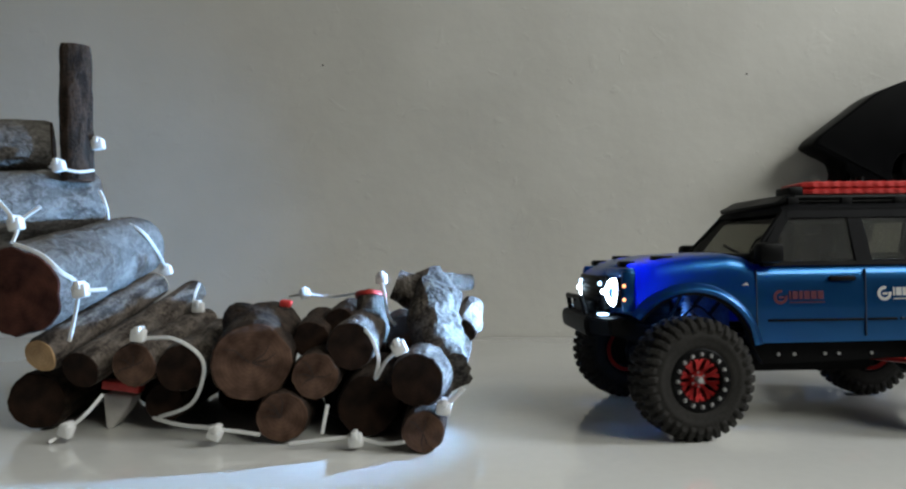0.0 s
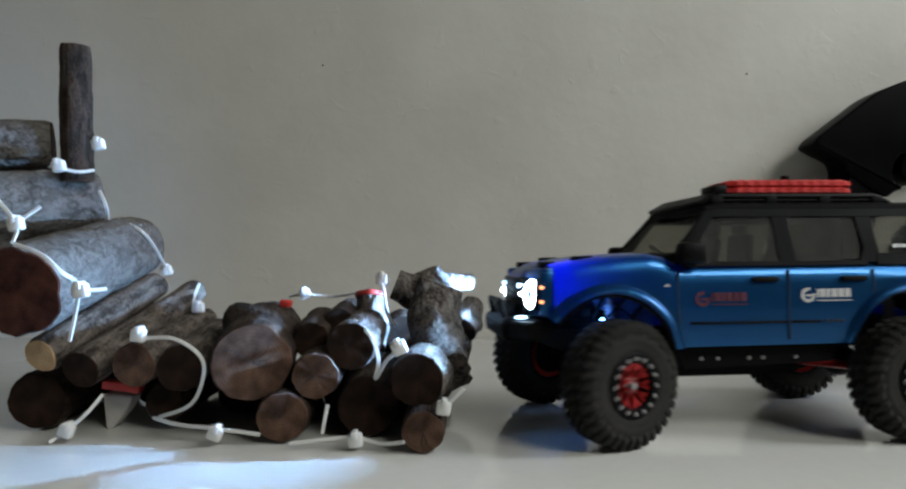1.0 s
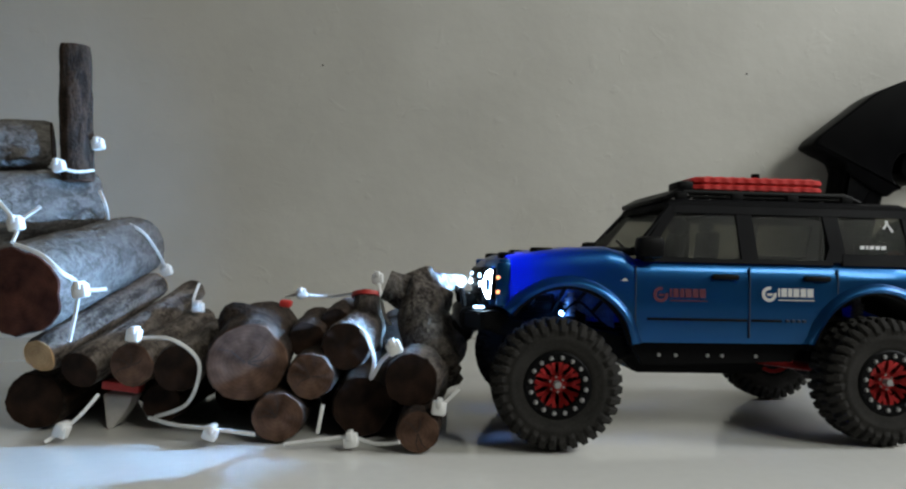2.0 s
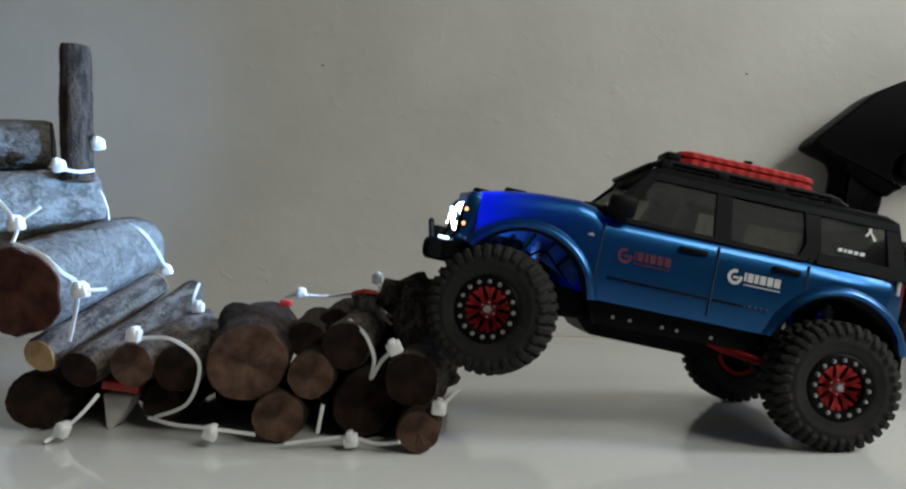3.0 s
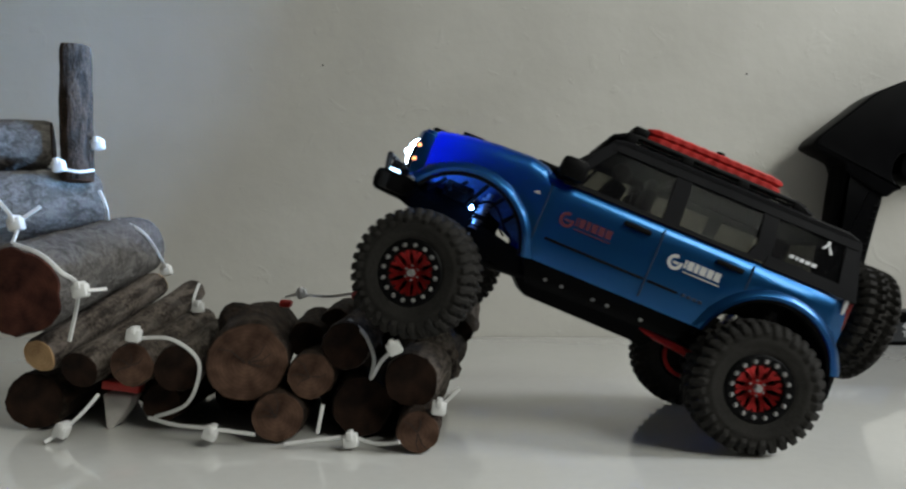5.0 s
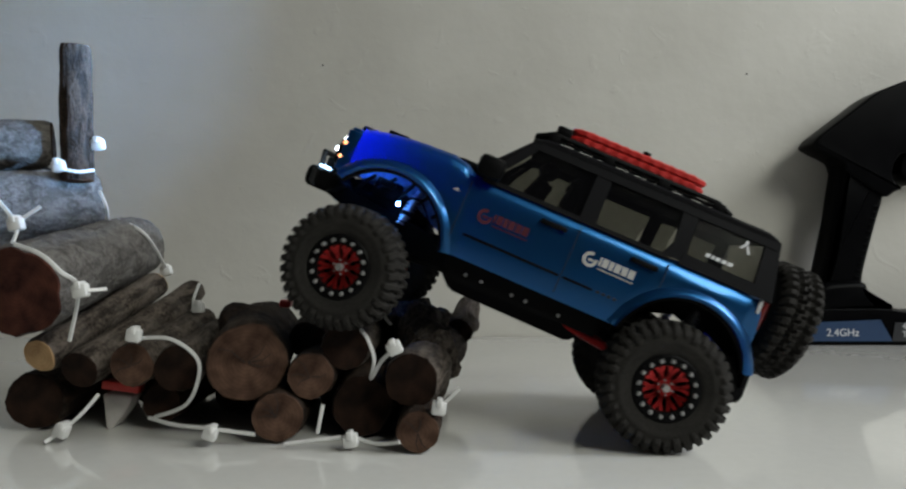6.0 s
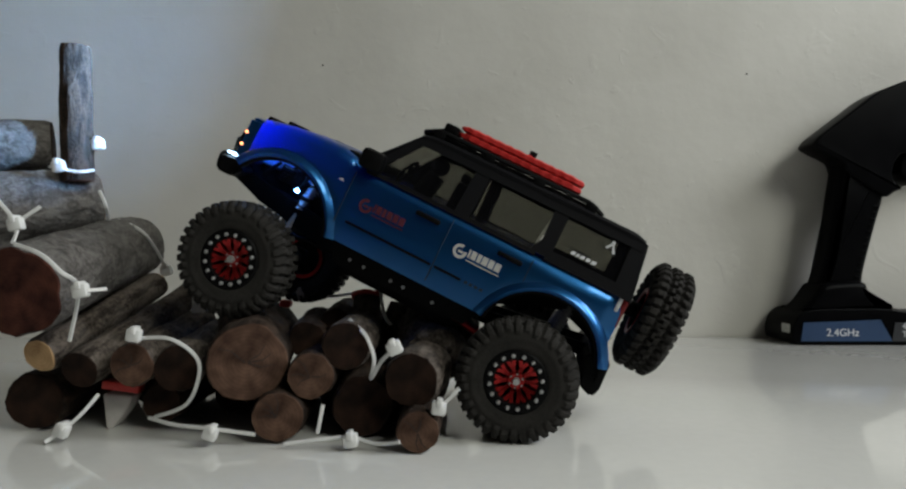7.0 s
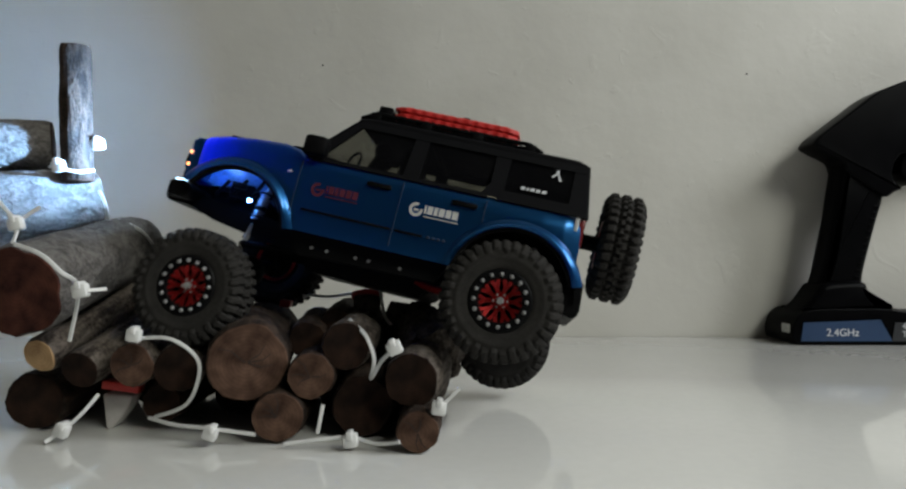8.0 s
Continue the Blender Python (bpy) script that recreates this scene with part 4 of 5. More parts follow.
for s in (-1, 1):
    cx, cz, r = REAR_ARCH
    # Added black strip over each rear arch: it blocks light glowing through the shell.
    bm = bmesh.new()
    rows = []
    for k in range(25):
        w = radians(4 + 172 * k / 24)
        rows.append([bm.verts.new((cx + (r + dr) * math.cos(w), s * y, cz + (r + dr) * math.sin(w))) for dr, y in ((0.0010, 0.0225), (0.0006, 0.0484), (0.0014, 0.0484), (0.0018, 0.0225))])
    for a, b in zip(rows, rows[1:]):
        for i in range(4):
            bm.faces.new((a[i], a[(i + 1) % 4], b[(i + 1) % 4], b[i]))
    part("arch_light_block", bm, BLACK, car, "added black strip keeping light out of the rear arch")
    # ribs, a bracket and a cable in the front arch
    for k in range(5):
        bm = bmesh.new()
        x = -0.0970 + 0.0105 * k
        rod(bm, (x, s * 0.0245, 0.0600 + 0.0030 * (k % 2)), (x + 0.0070, s * 0.0265, 0.0740 - 0.0024 * abs(k - 2)), 0.0011, 8)
        part("wing_rib", bm, BLACK, car)
    bm = bmesh.new()
    box(bm, -0.0860, -0.0780, s * 0.0290 - 0.0020, s * 0.0290 + 0.0020, 0.0655, 0.0690, 0.0006)
    box(bm, -0.0700, -0.0640, s * 0.0280 - 0.0016, s * 0.0280 + 0.0016, 0.0560, 0.0585, 0.0006)
    part("lamp_bracket", bm, BLACK, car)
    bm = bmesh.new()
    pts = [(-0.0725 + 0.0028 * k, s * (0.0325 + 0.002 * math.sin(k * 1.1)), 0.0600 + 0.0060 * math.sin(k * 0.55)) for k in range(9)]
    for a, b in zip(pts, pts[1:]):
        rod(bm, a, b, 0.0006, 6)
    part("cable", bm, BLACK, car)

for s in (-1, 1):
    bm = bmesh.new()
    y = sorted((s * 0.0200, s * 0.0290))
    prism(bm, [(-0.1150, 0.0520), (-0.0920, 0.0448), (-0.0560, 0.0390), (-0.0380, 0.0370), (-0.0400, 0.0490), (-0.0600, 0.0530), (-0.0900, 0.0545), (-0.1080, 0.0590)], y[0], y[1])
    bmesh.ops.bevel(bm, geom=bm.edges[:], offset=0.0008, segments=2, affect="EDGES")
    part("skid_rail", bm, BLACK, car, "black rail from bumper to slider")

# chassis: rails, skid plate, red links, axles with diffs, shocks, shafts
for s in (-1, 1):
    bm = bmesh.new()
    prism(bm, [(-0.1080, 0.0560), (-0.1050, 0.0640), (-0.0500, 0.0500), (0.0500, 0.0470), (0.1080, 0.0560), (0.1120, 0.0500), (0.0500, 0.0395), (-0.0480, 0.0400)], s * 0.0160 - 0.0015, s * 0.0160 + 0.0015)
    part("chassis_rail", bm, BLACK, car, "black chassis rail")
    bm = bmesh.new()
    prism(bm, [(-0.0420, 0.0500), (0.0480, 0.0500), (0.0420, 0.0385), (-0.0340, 0.0362)], s * 0.0400 - 0.0025, s * 0.0400 + 0.0025)
    part("rock_slider", bm, BLACK, car, "black rock slider under the door")
    for x in (-0.0262, -0.0177, -0.0016, 0.0058, 0.0230):
        bm = bmesh.new()
        rod(bm, (x, s * 0.0424, 0.0412), (x, s * 0.0432, 0.0412), 0.0009, 8)
        part("slider_bolt", bm, STEEL, car)
    bm = bmesh.new()
    rod(bm, (0.0180, s * 0.0210, 0.0385), (0.0700, s * 0.0300, 0.0330), 0.0022, 10)
    part("lower_link", bm, RED_METAL, car, "red lower link")
    bm = bmesh.new()
    rod(bm, (-0.0200, s * 0.0210, 0.0395), (-0.0680, s * 0.0290, 0.0360), 0.0020, 10)
    part("lower_link", bm, BLACK, car)
    for x in (-0.0700, 0.0840):
        bm = bmesh.new()
        rod(bm, (x, s * 0.0290, 0.0380), (x + 0.004, s * 0.0240, 0.0700), 0.0016, 10)
        for k in range(9):
            u = 0.42 + 0.06 * k
            m = Matrix.Translation((x + 0.004 * u, s * (0.0290 - 0.0050 * u), 0.0380 + 0.0320 * u))
            bmesh.ops.create_cone(bm, cap_ends=True, segments=14, radius1=0.0032, radius2=0.0027, depth=0.0012, matrix=m)
        part("shock_absorber", bm, STEEL, car, "coil-over shock absorber")
bm = bmesh.new()
prism(bm, [(-0.0450, 0.0420), (0.0450, 0.0420), (0.0340, 0.0295), (-0.0320, 0.0295)], -0.0250, 0.0250)
bmesh.ops.bevel(bm, geom=bm.edges[:], offset=0.0012, segments=2, affect="EDGES")
part("skid_plate", bm, BLACK, car)
bm = bmesh.new()
box(bm, -0.020, 0.018, -0.012, 0.012, 0.043, 0.062, 0.003)
part("gearbox", bm, BLACK, car)
bm = bmesh.new()
box(bm, -0.1020, -0.0560, -0.0185, 0.0185, 0.0500, 0.0640, 0.002)
box(bm, -0.0900, -0.0740, -0.0240, 0.0100, 0.0600, 0.0700, 0.0015)
part("steering_servo", bm, BLACK, car, "black steering servo and tray")
bm = bmesh.new()
rod(bm, (-0.070, 0.006, 0.034), (-0.016, 0.0, 0.047), 0.0022, 10)
part("drive_shaft", bm, BLACK, car)
bm = bmesh.new()
rod(bm, (0.016, 0.0, 0.047), (0.072, 0.006, 0.034), 0.0022, 10)
part("drive_shaft", bm, BLACK, car)

axles = {}
for key, x, material in (("front", -0.0775, BLACK), ("rear", 0.0785, BLACK)):
    bm = bmesh.new()
    rod(bm, (0, -0.040, 0), (0, 0.040, 0), 0.0042, 14)
    bmesh.ops.create_icosphere(bm, subdivisions=3, radius=0.0095, matrix=Matrix.Translation((0, 0.006, 0.0005)))
    for s in (-1, 1):
        box(bm, -0.0045, 0.0045, s * 0.034 - 0.003, s * 0.034 + 0.003, -0.0060, 0.0065, 0.0012)
    ax = part("axle", bm, material, car, "black axle with a round differential")
    ax.matrix_basis = pose(x, 0, 0.031)
    axles[key] = ax


# ---- the gnarled branch at the end of the pile ----
def limb(bm, a, b, ra, rb, seed, wobble=0.22):
    a, b = Vector(a), Vector(b)
    d = b - a
    m = Matrix.Translation(a) @ d.to_track_quat("Z", "Y").to_matrix().to_4x4()
    segs, n, rows = 22, 14, []
    for k in range(n + 1):
        u = k / n
        row = []
        for i in range(segs):
            w = 2 * math.pi * i / segs
            v = Vector((math.cos(w) * 1.2, math.sin(w) * 1.2, u * d.length * 70 + seed * 5.3))
            r = (ra + (rb - ra) * u) * (1 + wobble * noise.noise(v) + wobble * 0.6 * noise.noise(v * 2.7))
            row.append(bm.verts.new(m @ Vector((r * math.cos(w), r * math.sin(w), u * d.length))))
        rows.append(row)
    for p, q in zip(rows, rows[1:]):
        for i in range(segs):
            bm.faces.new((p[i], p[(i + 1) % segs], q[(i + 1) % segs], q[i]))
    bm.faces.new(rows[0])
    bm.faces.new(rows[-1])


BASE = Vector((-0.0095, 0.375, 0.040))
bm = bmesh.new()
limb(bm, (0.0050, -0.022, -0.010), (-0.0050, 0.026, 0.0355), 0.0152, 0.0122, 4, 0.34)
branch = part("gnarled_branch", bm, BARKS[3])
branch.matrix_world = Matrix.Translation(BASE)
tagged(branch, "gnarled grey-brown branch with broken stubs, tied upright", "branch")
for a, b, ra, rb, seed in (((-0.004, 0.018, 0.026), (-0.0240, 0.017, 0.0340), 0.0112, 0.0086, 7), ((-0.006, 0.024, 0.035), (0.0205, 0.036, 0.0350), 0.0062, 0.0046, 9),
                           ((0.004, 0.004, 0.012), (0.0100, 0.012, 0.0310), 0.0062, 0.0052, 12)):
    bm = bmesh.new()
    limb(bm, a, b, ra, rb, seed, 0.2)
    part("branch_stub", bm, BARKS[3], branch)
log((0.0060, 0.420, 0.0440), (0.0130, 0.462, 0.0560), 0.0085, 0.0080, 0, 1, 33, "short grey stick end behind the pile", 1, shift=-0.0022)


# ---- red tape, foam wedge, cable ties ----
bm = bmesh.new()
lathe(bm, [(0.0083, -0.0014), (0.0096, -0.0012), (0.0098, 0.0012), (0.0086, 0.0016), (0.0001, 0.0017)], 20)
tape = part("red_tape", bm, RED_TAPE)
tape.matrix_world = Matrix.Translation((-0.0505, 0.4195, 0.0660)) @ Matrix.Rotation(radians(70), 4, "X")
tagged(tape, "strip of red tape round the stub", "tape")
MOVED.append((tape, -0.0022))
for x, y, z, sx, sz in ((-0.1052, 0.43, 0.0606, 0.0034, 0.0022), (-0.1740, 0.3610, 0.0224, 0.0100, 0.0024)):
    bm = bmesh.new()
    box(bm, -sx, sx, -0.004, 0.004, -sz, sz, 0.001, Matrix.Rotation(radians(8), 4, "Y"))
    ob = part("red_tape", bm, RED_TAPE)
    ob.location = (x, y, z)
    tagged(ob, "scrap of red tape stuck on the wood", "tape")
bm = bmesh.new()
prism(bm, [(-0.0080, 0.0182), (0.0080, 0.0170), (0.0030, 0.0080), (-0.0035, 0.0), (-0.0062, 0.0)], -0.006, 0.006)
bmesh.ops.bevel(bm, geom=bm.edges[:], offset=0.0006, segments=2, affect="EDGES")
wedge = part("wedge", bm, WEDGE)
wedge.location = (-0.1765, 0.366, 0.0)
tagged(wedge, "small pale grey wedge propped under the sticks", "wedge")


def cable_tie(pts, head, moves, width=0.0019, thick=0.0009):
    """A flat nylon strap along a bent line, with its square locking head."""
    pts = [Vector(p) for p in pts]
    origin = pts[0].copy()
    line = []
    for i in range(len(pts) - 1):
        p0, p1, p2, p3 = pts[max(i - 1, 0)], pts[i], pts[i + 1], pts[min(i + 2, len(pts) - 1)]
        for k in range(8):
            t = k / 8
            line.append(0.5 * (2 * p1 + (p2 - p0) * t + (2 * p0 - 5 * p1 + 4 * p2 - p3) * t * t + (3 * p1 - p0 - 3 * p2 + p3) * t ** 3))
    line.append(pts[-1])
    ob = new("cable_tie")
    ob.location = origin
    bm = bmesh.new()
    rows = []
    for i, p in enumerate(line):
        d = (line[min(i + 1, len(line) - 1)] - line[max(i - 1, 0)]).normalized()
        side = d.cross(Vector((0.15, -1, 0.2))).normalized()
        up = side.cross(d).normalized()
        rows.append([bm.verts.new(p - origin + side * a * width / 2 + up * b * thick / 2) for a, b in ((-1, -0.6), (-0.7, 1), (0.7, 1), (1, -0.6))])
    for a, b in zip(rows, rows[1:]):
        for i in range(4):
            bm.faces.new((a[i], a[(i + 1) % 4], b[(i + 1) % 4], b[i]))
    bm.faces.new(rows[0])
    bm.faces.new(rows[-1])
    part("strap", bm, NYLON, ob)
    if head:
        bm = bmesh.new()
        h = Vector(head) - origin
        m = Matrix.Translation(h) @ Matrix.Rotation(radians(head[0] * 4000 % 50 - 25), 4, "Y")
        box(bm, -0.0034, 0.0034, -0.0026, 0.0026, -0.0032, 0.0032, 0.0011, m)
        box(bm, -0.0014, 0.0014, -0.0034, 0.0034, 0.0008, 0.0044, 0.0005, m)
        part("head", bm, NYLON, ob)
    tagged(ob, "white nylon cable tie round the logs", "cable tie", "cable ties on the pile")
    if moves:
        MOVED.append((ob, -0.0022))


TIES = [
    ([(-0.1556, 0.338, 0.0502), (-0.1368, 0.334, 0.0507), (-0.1237, 0.333, 0.0427), (-0.1221, 0.334, 0.0326), (-0.1298, 0.338, 0.0177), (-0.1485, 0.345, 0.0097)], (-0.1543, 0.335, 0.0523), 1),
    ([(-0.2007, 0.312, 0.0968), (-0.1863, 0.308, 0.0921), (-0.1772, 0.308, 0.0843), (-0.1748, 0.318, 0.0759), (-0.1843, 0.328, 0.0504)], (-0.1713, 0.314, 0.0753), 0),
    ([(-0.1702, 0.312, 0.0754), (-0.1613, 0.318, 0.0759)], None, 0),
    ([(-0.1949, 0.33, 0.0012), (-0.1894, 0.335, 0.0056), (-0.1812, 0.338, 0.0134), (-0.1768, 0.345, 0.0213)], (-0.1883, 0.333, 0.0061), 1),
    ([(-0.1514, 0.345, 0.0094), (-0.1342, 0.335, 0.0084), (-0.1142, 0.328, 0.0083), (-0.0918, 0.325, 0.0063)], (-0.1135, 0.326, 0.0066), 1),
    ([(-0.0773, 0.322, 0.0028), (-0.061, 0.322, 0.0047), (-0.046, 0.322, 0.0058), (-0.0333, 0.318, 0.0039), (-0.0221, 0.312, 0.0064)], (-0.0457, 0.32, 0.005), 1),
    ([(-0.0502, 0.345, 0.0589), (-0.0408, 0.335, 0.0523), (-0.0361, 0.331, 0.0416), (-0.0374, 0.33, 0.032), (-0.0316, 0.322, 0.0416), (-0.0249, 0.317, 0.0481)], (-0.0248, 0.315, 0.0489), 1),
    ([(-0.0059, 0.316, 0.0194), (0.0003, 0.315, 0.0255), (0.0051, 0.315, 0.0303)], (-0.0043, 0.316, 0.021), 1),
    ([(-0.2241, 0.335, 0.119), (-0.2115, 0.33, 0.1065), (-0.2028, 0.314, 0.0974)], (-0.2096, 0.327, 0.1064), 0),
    ([(-0.2102, 0.328, 0.1073), (-0.1998, 0.33, 0.1152)], None, 0),
    ([(-0.2301, 0.388, 0.1417), (-0.2228, 0.385, 0.1404), (-0.2136, 0.388, 0.1388), (-0.2092, 0.397, 0.1408)], (-0.2222, 0.384, 0.1413), 0),
    ([(-0.2179, 0.405, 0.1559), (-0.2084, 0.4, 0.1562)], (-0.2084, 0.4, 0.1562), 0),
    ([(-0.2062, 0.42, 0.1129), (-0.1887, 0.413, 0.1056), (-0.1851, 0.425, 0.0944), (-0.1841, 0.44, 0.0803)], (-0.1849, 0.44, 0.081), 0),
    ([(-0.2102, 0.405, 0.1294), (-0.2039, 0.4, 0.1205), (-0.2072, 0.41, 0.1118)], None, 0),
    ([(-0.1636, 0.44, 0.0728), (-0.1635, 0.43, 0.0624), (-0.1561, 0.42, 0.0578)], (-0.1568, 0.42, 0.0588), 0),
    ([(-0.1106, 0.46, 0.0629), (-0.0986, 0.455, 0.0648), (-0.0805, 0.455, 0.0633), (-0.0586, 0.435, 0.0672)], (-0.0986, 0.455, 0.0652), 1),
    ([(-0.0441, 0.42, 0.0766), (-0.0422, 0.415, 0.0705), (-0.0379, 0.4, 0.0561), (-0.033, 0.39, 0.0514)], (-0.0441, 0.42, 0.0766), 1),
    ([(-0.0602, 0.328, 0.0199), (-0.0614, 0.327, 0.0132), (-0.0627, 0.327, 0.0063)], None, 1),
]
for pts, head, moves in TIES:
    cable_tie(pts, head, moves)

# ---- the hand-held transmitter against the wall ----
GRIP = mat("black_grip", (0.0013, 0.0013, 0.0016), 0.36, vary=0.25, bump=0.05, fine=700, dist=0.0003, spec=0.025)
LABEL_BLUE = mat("blue_label", (0.007, 0.028, 0.078), 0.35, vary=0.12, bump=0.02)
LABEL_DARK = mat("dark_label", (0.012, 0.013, 0.016), 0.35, vary=0.1, bump=0.02)
remote = new("transmitter")
remote.location = (0.40, 0.70, 0.0)
tagged(remote, "black pistol-grip radio transmitter standing by the wall", "transmitter")


def moulded(name, pts, y0, y1, bev, label=""):
    # round the outline's corners
    for _ in range(3):
        soft_pts = []
        for i, (xa, za) in enumerate(pts):
            xb, zb = pts[(i + 1) % len(pts)]
            soft_pts += [(xa + (xb - xa) * 0.2, za + (zb - za) * 0.2), (xa + (xb - xa) * 0.8, za + (zb - za) * 0.8)]
        pts = soft_pts
    n = len(pts)
    area = sum(pts[i][0] * pts[(i + 1) % n][1] - pts[(i + 1) % n][0] * pts[i][1] for i in range(n))
    turn = 1 if area > 0 else -1
    inward = []
    for i in range(n):
        dx, dz = pts[(i + 1) % n][0] - pts[i - 1][0], pts[(i + 1) % n][1] - pts[i - 1][1]
        size = math.hypot(dx, dz) or 1.0
        inward.append((-dz / size * turn, dx / size * turn))
    bm = bmesh.new()
    layers = []
    for y, far in ((y0, 1), (y1, -1)):
        for k in range(5) if far > 0 else range(4, -1, -1):
            w = radians(90) * k / 4
            cut = bev * (1 - math.sin(w))
            layers.append([bm.verts.new((x - 0.40 + ix * cut, y - 0.70 + far * bev * (1 - math.cos(w)), z + iz * cut)) for (x, z), (ix, iz) in zip(pts, inward)])
    for a, b in zip(layers, layers[1:]):
        for i in range(n):
            bm.faces.new((a[i], a[(i + 1) % n], b[(i + 1) % n], b[i]))
    bm.faces.new(layers[0])
    bm.faces.new(layers[-1])
    return part(name, bm, GRIP, remote, label)


moulded("base", [(0.3360, 0.0122), (0.3370, 0.0040), (0.3420, 0.0), (0.541, 0.0), (0.545, 0.0050), (0.544, 0.0250), (0.530, 0.0300), (0.4488, 0.0325), (0.4300, 0.0370), (0.3520, 0.0360), (0.3400, 0.0270)], 0.676, 0.738, 0.0014)
moulded("foot", [(0.3410, 0.0270), (0.3560, 0.0400), (0.3640, 0.0500), (0.3715, 0.0620), (0.4150, 0.0640), (0.4180, 0.0520), (0.4300, 0.0400), (0.4488, 0.0320)], 0.682, 0.726, 0.0070)
moulded("grip", [(0.3690, 0.0540), (0.3740, 0.0680), (0.3800, 0.0880), (0.3850, 0.1150), (0.3895, 0.1487), (0.3935, 0.1704), (0.3945, 0.1860), (0.4420, 0.1860), (0.4400, 0.1500), (0.4323, 0.1257), (0.4240, 0.0950), (0.4166, 0.0656), (0.4190, 0.0500)], 0.690, 0.722, 0.0090, "black grip")
moulded("head", [(0.3630, 0.2010), (0.3700, 0.2100), (0.3790, 0.2165), (0.4058, 0.2370), (0.4275, 0.2535), (0.4490, 0.2630), (0.4720, 0.2710), (0.5091, 0.2781), (0.5566, 0.2715), (0.58, 0.2209), (0.556, 0.1912), (0.4847, 0.1959), (0.4540, 0.193), (0.4470, 0.1852),
                 (0.4436, 0.1733), (0.4462, 0.1638), (0.4555, 0.1567), (0.4460, 0.1537), (0.438, 0.1466), (0.3960, 0.1733), (0.3940, 0.1840), (0.3860, 0.1890), (0.3750, 0.1940)], 0.687, 0.722, 0.0030, "black rounded head")
moulded("trigger", [(0.4640, 0.1950), (0.4600, 0.1850), (0.4590, 0.1740), (0.4650, 0.1650), (0.4760, 0.1600), (0.4800, 0.1950)], 0.698, 0.722, 0.0015)
for k, (z0, x0) in enumerate(((0.066 + 0.0065 * i, 0.4175 + 0.0019 * i) for i in range(12))):
    bm = bmesh.new()
    box(bm, x0 - 0.4125, x0 - 0.4065, -0.0106, -0.0092, z0, z0 + 0.0026, 0.0008)
    part("grip_rib", bm, GRIP, remote)
for name, x0, x1, slant, material in (("label", 0.3440, 0.4330, 0.010, LABEL_BLUE), ("label", 0.4345, 0.5300, 0.0, LABEL_DARK)):
    bm = bmesh.new()
    prism(bm, [(x0 - 0.40, 0.0042), (x1 - 0.40 + 0.002, 0.0042), (x1 - 0.40 - slant, 0.0255), (x0 - 0.40 + 0.003, 0.0225)], -0.0250, -0.0243)
    part(name, bm, material, remote, "printed label on the base")
bm = bmesh.new()
box(bm, -0.0652, -0.0636, -0.0190, -0.0040, 0.0118, 0.0205, 0.0005)
part("sticker", bm, mat("grey_sticker", (0.30, 0.30, 0.28), 0.5, vary=0.3, scale=300), remote, "small grey sticker")


def lettering(words, x, z, size):
    cu = bpy.data.curves.new("lettering", "FONT")
    cu.body, cu.size, cu.extrude = words, size, 0.00012
    tmp = bpy.data.objects.new("lettering", cu)
    me = bpy.data.meshes.new_from_object(tmp)
    bpy.data.objects.remove(tmp)
    me.materials.append(DECAL_WHITE)
    ob = new("lettering", me)
    ob.parent = remote
    ob.matrix_basis = pose(x - 0.40, -0.0254, z, 90, 0, 0)
    return tagged(ob, "white printed lettering")


lettering("2.4GHz", 0.3690, 0.0095, 0.0105)
lettering("4-C", 0.4440, 0.0165, 0.0085)
lettering("Tran", 0.4440, 0.0085, 0.0085)

# two small dark marks on the wall
for x, z in ((-0.1421, 0.2965), (0.3208, 0.2870)):
    bm = bmesh.new()
    bmesh.ops.create_cone(bm, cap_ends=True, segments=10, radius1=0.0011, radius2=0.0008, depth=0.0008, matrix=Matrix.Translation((x, 0.7425, z)) @ Matrix.Rotation(radians(90), 4, "X"))
    tagged(part("wall_mark", bm, BLACK), "tiny dark mark on the plaster", "mark")


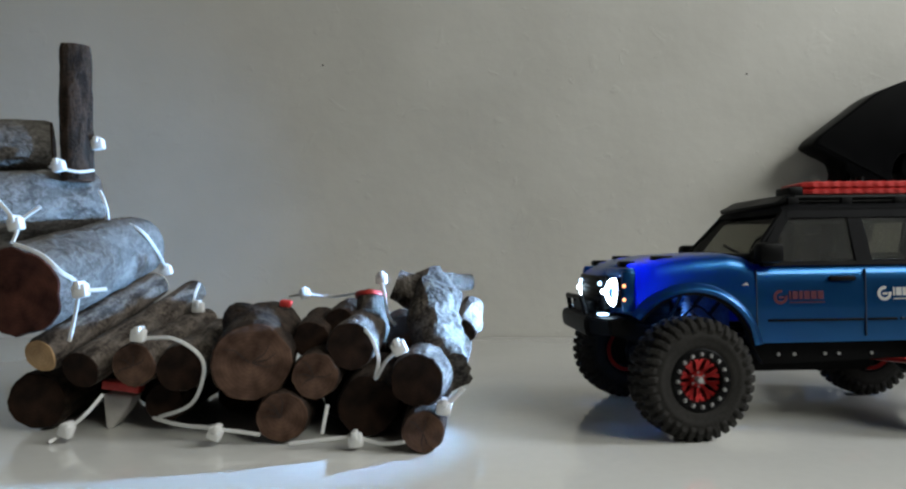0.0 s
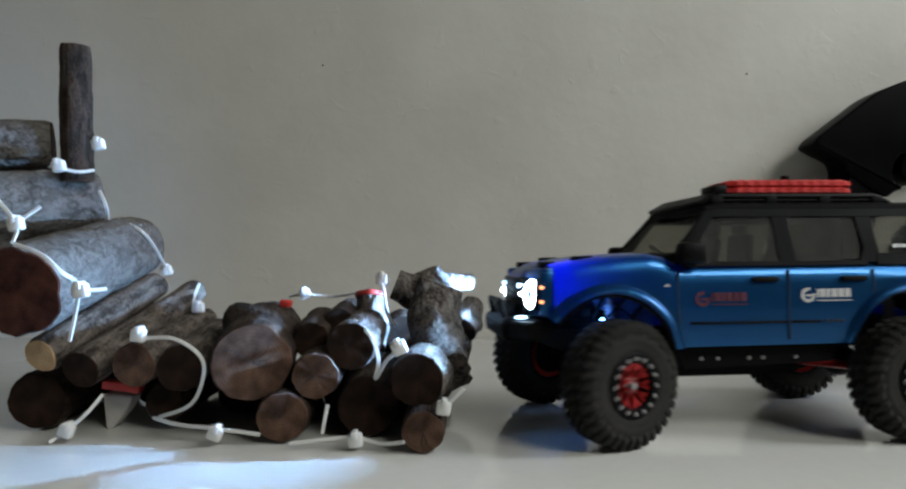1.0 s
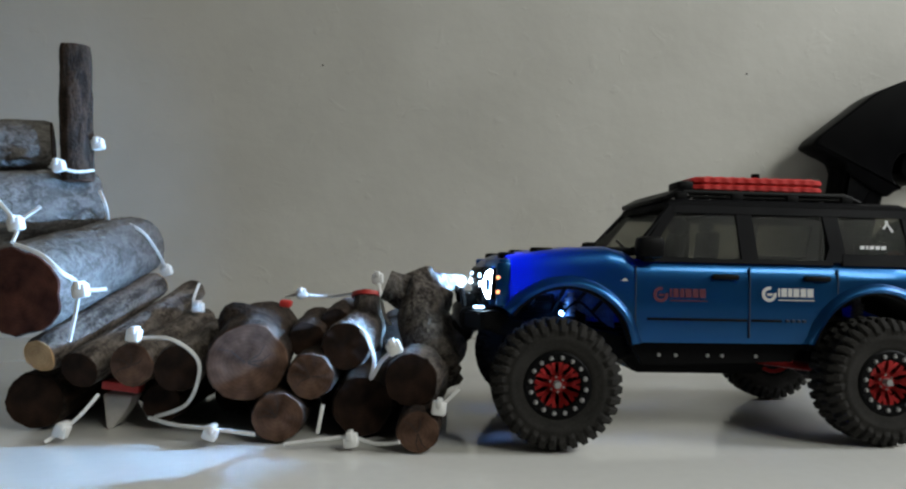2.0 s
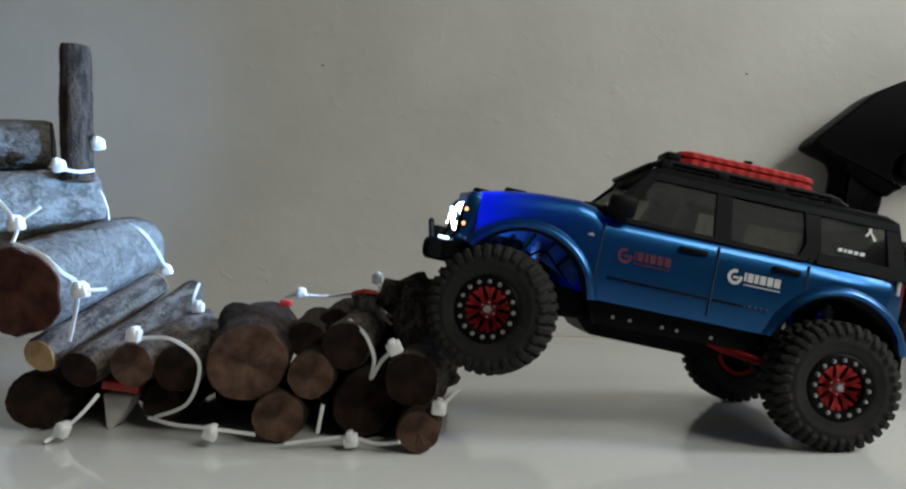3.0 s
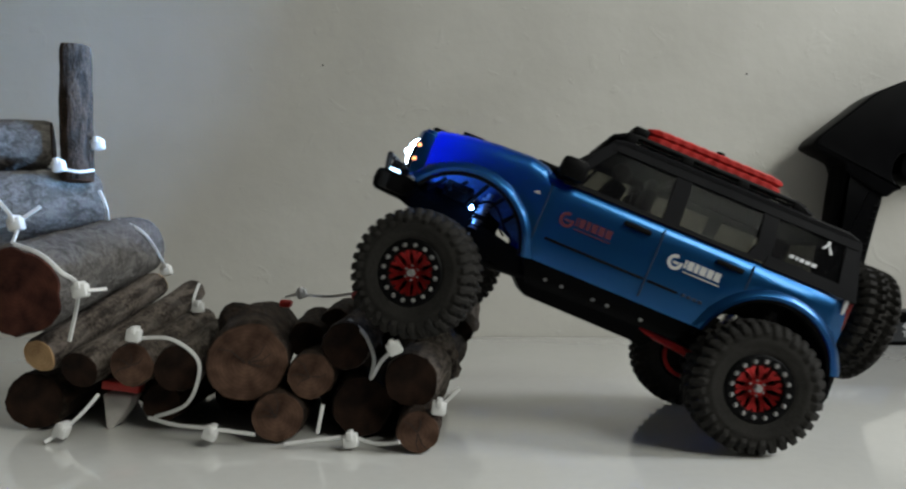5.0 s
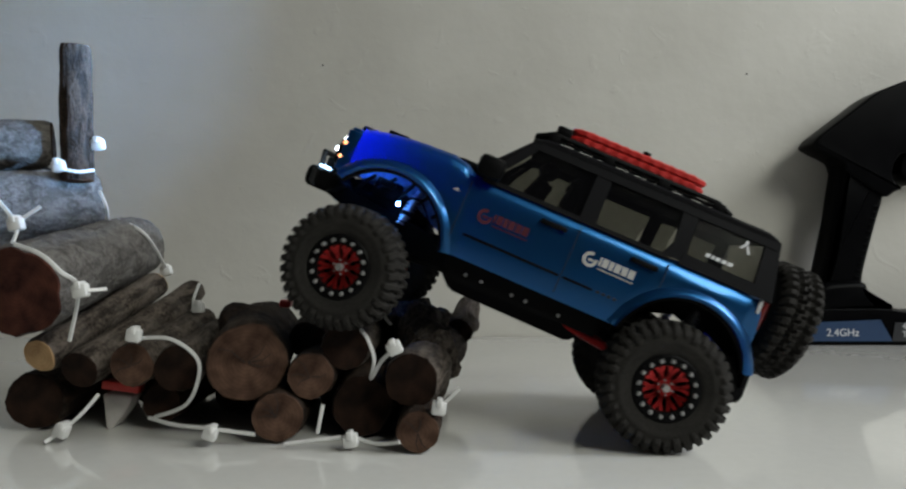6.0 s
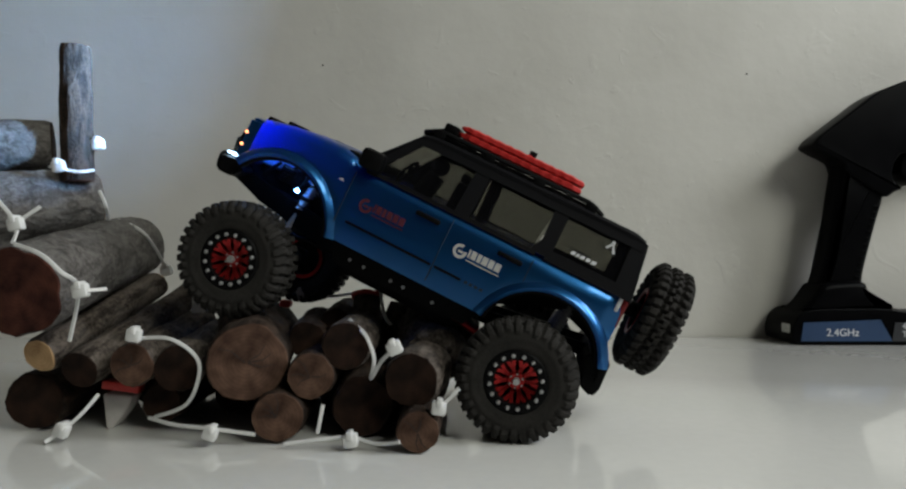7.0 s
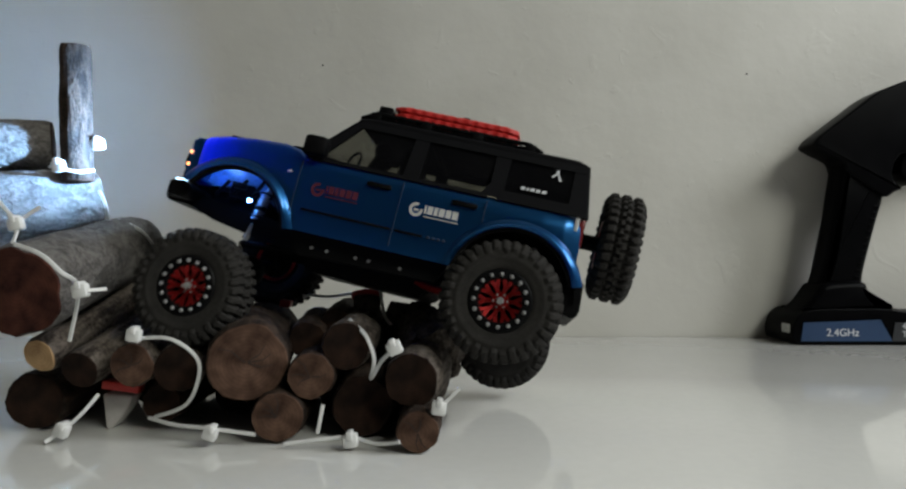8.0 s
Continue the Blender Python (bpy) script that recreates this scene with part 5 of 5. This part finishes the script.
# ---- motion ----
def motions():
    # truck: seconds, x, y, z, turn, nose up, lean; heights of the wheels on their springs (near and far front, near and far rear); steering
    rows = [
        (0.0, 0.1932, 0.3962, -0.0009, 2.1, -0.7, -0.4, 0.032, 0.0329, 0.0301, 0.0309, 8), (0.5, 0.194, 0.3943, -0.0019, 3.1, -0.5, -2.9, 0.0303, 0.0358, 0.0289, 0.0345, 29),
        (0.7, 0.1671, 0.3882, -0.0018, 4.0, -0.1, -2.2, 0.0307, 0.0345, 0.0295, 0.0342, 30), (1.0, 0.1459, 0.3828, -0.0016, 5.2, -0.5, -1.1, 0.0316, 0.0338, 0.0304, 0.0325, 24),
        (1.2, 0.1285, 0.3796, -0.001, 4.7, -0.1, -0.9, 0.0304, 0.0326, 0.0311, 0.0322, 9), (1.5, 0.1273, 0.3803, -0.0001, 4.2, 0.9, -0.5, 0.0289, 0.03, 0.032, 0.0324, 1),
        (2.3, 0.1219, 0.3794, 0.0001, 2.7, 1.4, -1.5, 0.0292, 0.0334, 0.0319, 0.0338, -5), (2.8, 0.1085, 0.3787, 0.0005, 1.4, 2.0, -2.8, 0.0391, 0.045, 0.0286, 0.0329, -10),
        (3.0, 0.0934, 0.3745, 0.0153, 1.5, 12.1, -0.6, 0.0332, 0.0383, 0.0317, 0.0332, -20), (3.5, 0.0935, 0.3725, 0.0136, 2.5, 11.1, -0.4, 0.0334, 0.0375, 0.0323, 0.0331, -20),
        (4.0, 0.0885, 0.3718, 0.0168, 1.3, 13.4, -0.2, 0.0332, 0.037, 0.0327, 0.0332, -20), (4.5, 0.0733, 0.3694, 0.029, 0.5, 21.1, 1.1, 0.0194, 0.0285, 0.0335, 0.0312, -21),
        (5.2, 0.0455, 0.3718, 0.0324, -2.6, 22.9, 0.8, 0.0215, 0.0275, 0.0334, 0.0306, -12), (5.8, 0.0229, 0.3754, 0.0326, -4.6, 23.0, 0.7, 0.0239, 0.0265, 0.0321, 0.0294, -7),
        (6.0, 0.017, 0.3783, 0.0341, -4.1, 23.6, 0.8, 0.0217, 0.0245, 0.0319, 0.0299, -7), (6.2, 0.0028, 0.3816, 0.0332, -6.2, 23.2, 0.5, 0.0202, 0.0223, 0.0317, 0.0297, -8),
        (6.5, -0.0317, 0.3962, 0.0349, -7.9, 23.3, -0.0, 0.0257, 0.0219, 0.0297, 0.0294, -5), (7.0, -0.0426, 0.402, 0.0416, -8.2, 26.6, 1.8, 0.016, 0.0126, 0.029, 0.027, 0),
        (7.5, -0.0449, 0.4023, 0.044, -8.2, 25.0, -1.0, 0.0095, 0.0153, 0.0309, 0.0243, 0), (7.8, -0.0489, 0.402, 0.0461, -9.5, 14.5, -5.7, 0.0092, 0.0336, 0.0332, 0.0123, -4),
        (8.0, -0.055, 0.3961, 0.0434, -8.6, 12.9, -8.8, 0.0062, 0.0338, 0.036, 0.0191, 0)]
    walk(car, [(t, pose(x, y, z, lean, nose, turn)) for t, x, y, z, turn, nose, lean, *rest in rows])
    for i, key in enumerate(("near_front", "far_front", "near_rear", "far_rear")):
        side = -1 if i % 2 == 0 else 1
        x0 = -0.0785 if i < 2 else 0.0788
        out = []
        for row in rows:
            t, x, height = row[0], row[1], row[7 + i]
            steer = row[11] if i < 2 else 0
            spin = math.degrees((x - 0.1932) / TYRE_R)
            dx, dy = 0.020 * math.sin(radians(steer)), 0.020 * (1 - math.cos(radians(steer)))
            if side < 0:
                m = pose(x0 + dx, -0.052 + dy, height, 0, spin, steer)
            else:
                m = pose(x0 - dx, 0.052 - dy, height, 0, -spin, 180 + steer)
            out.append((t, m))
        walk(wheels[key], out)
    for key, i, x0 in (("front", 7, -0.0785), ("rear", 9, 0.0788)):
        walk(axles[key], [(row[0], pose(x0, 0, (row[i] + row[i + 1]) / 2, math.degrees(math.atan2(row[i + 1] - row[i], 0.104)), 0, 0)) for row in rows])
    # the tied logs give way a little when the bumper meets them
    for ob, dx in MOVED:
        m = ob.matrix_basis.copy()
        pushed = Matrix.Translation((dx, 0, 0)) @ m
        walk(ob, [(0.0, m), (1.1, m), (1.35, pushed), (8.0, pushed)])
    # the branch is shoved over as the wheel climbs it
    m = Matrix.Translation(BASE)
    walk(branch, [(0.0, m), (1.1, m), (1.35, Matrix.Translation((-0.004, 0, 0)) @ m), (2.8, Matrix.Translation((-0.006, 0, -0.001)) @ m @ pose(0, 0, 0, -2, -2, 0)),
                  (3.0, Matrix.Translation((-0.007, 0.002, -0.002)) @ m @ pose(0, 0, 0, -4, -3, 0)), (4.0, Matrix.Translation((-0.007, 0.002, -0.002)) @ m @ pose(0, 0, 0, -5, -3, 0)),
                  (4.5, Matrix.Translation((-0.006, 0.010, -0.005)) @ m @ pose(0, 0, 0, -24, -3, 0)), (8.0, Matrix.Translation((-0.006, 0.012, -0.006)) @ m @ pose(0, 0, 0, -30, -3, 0))])


motions()
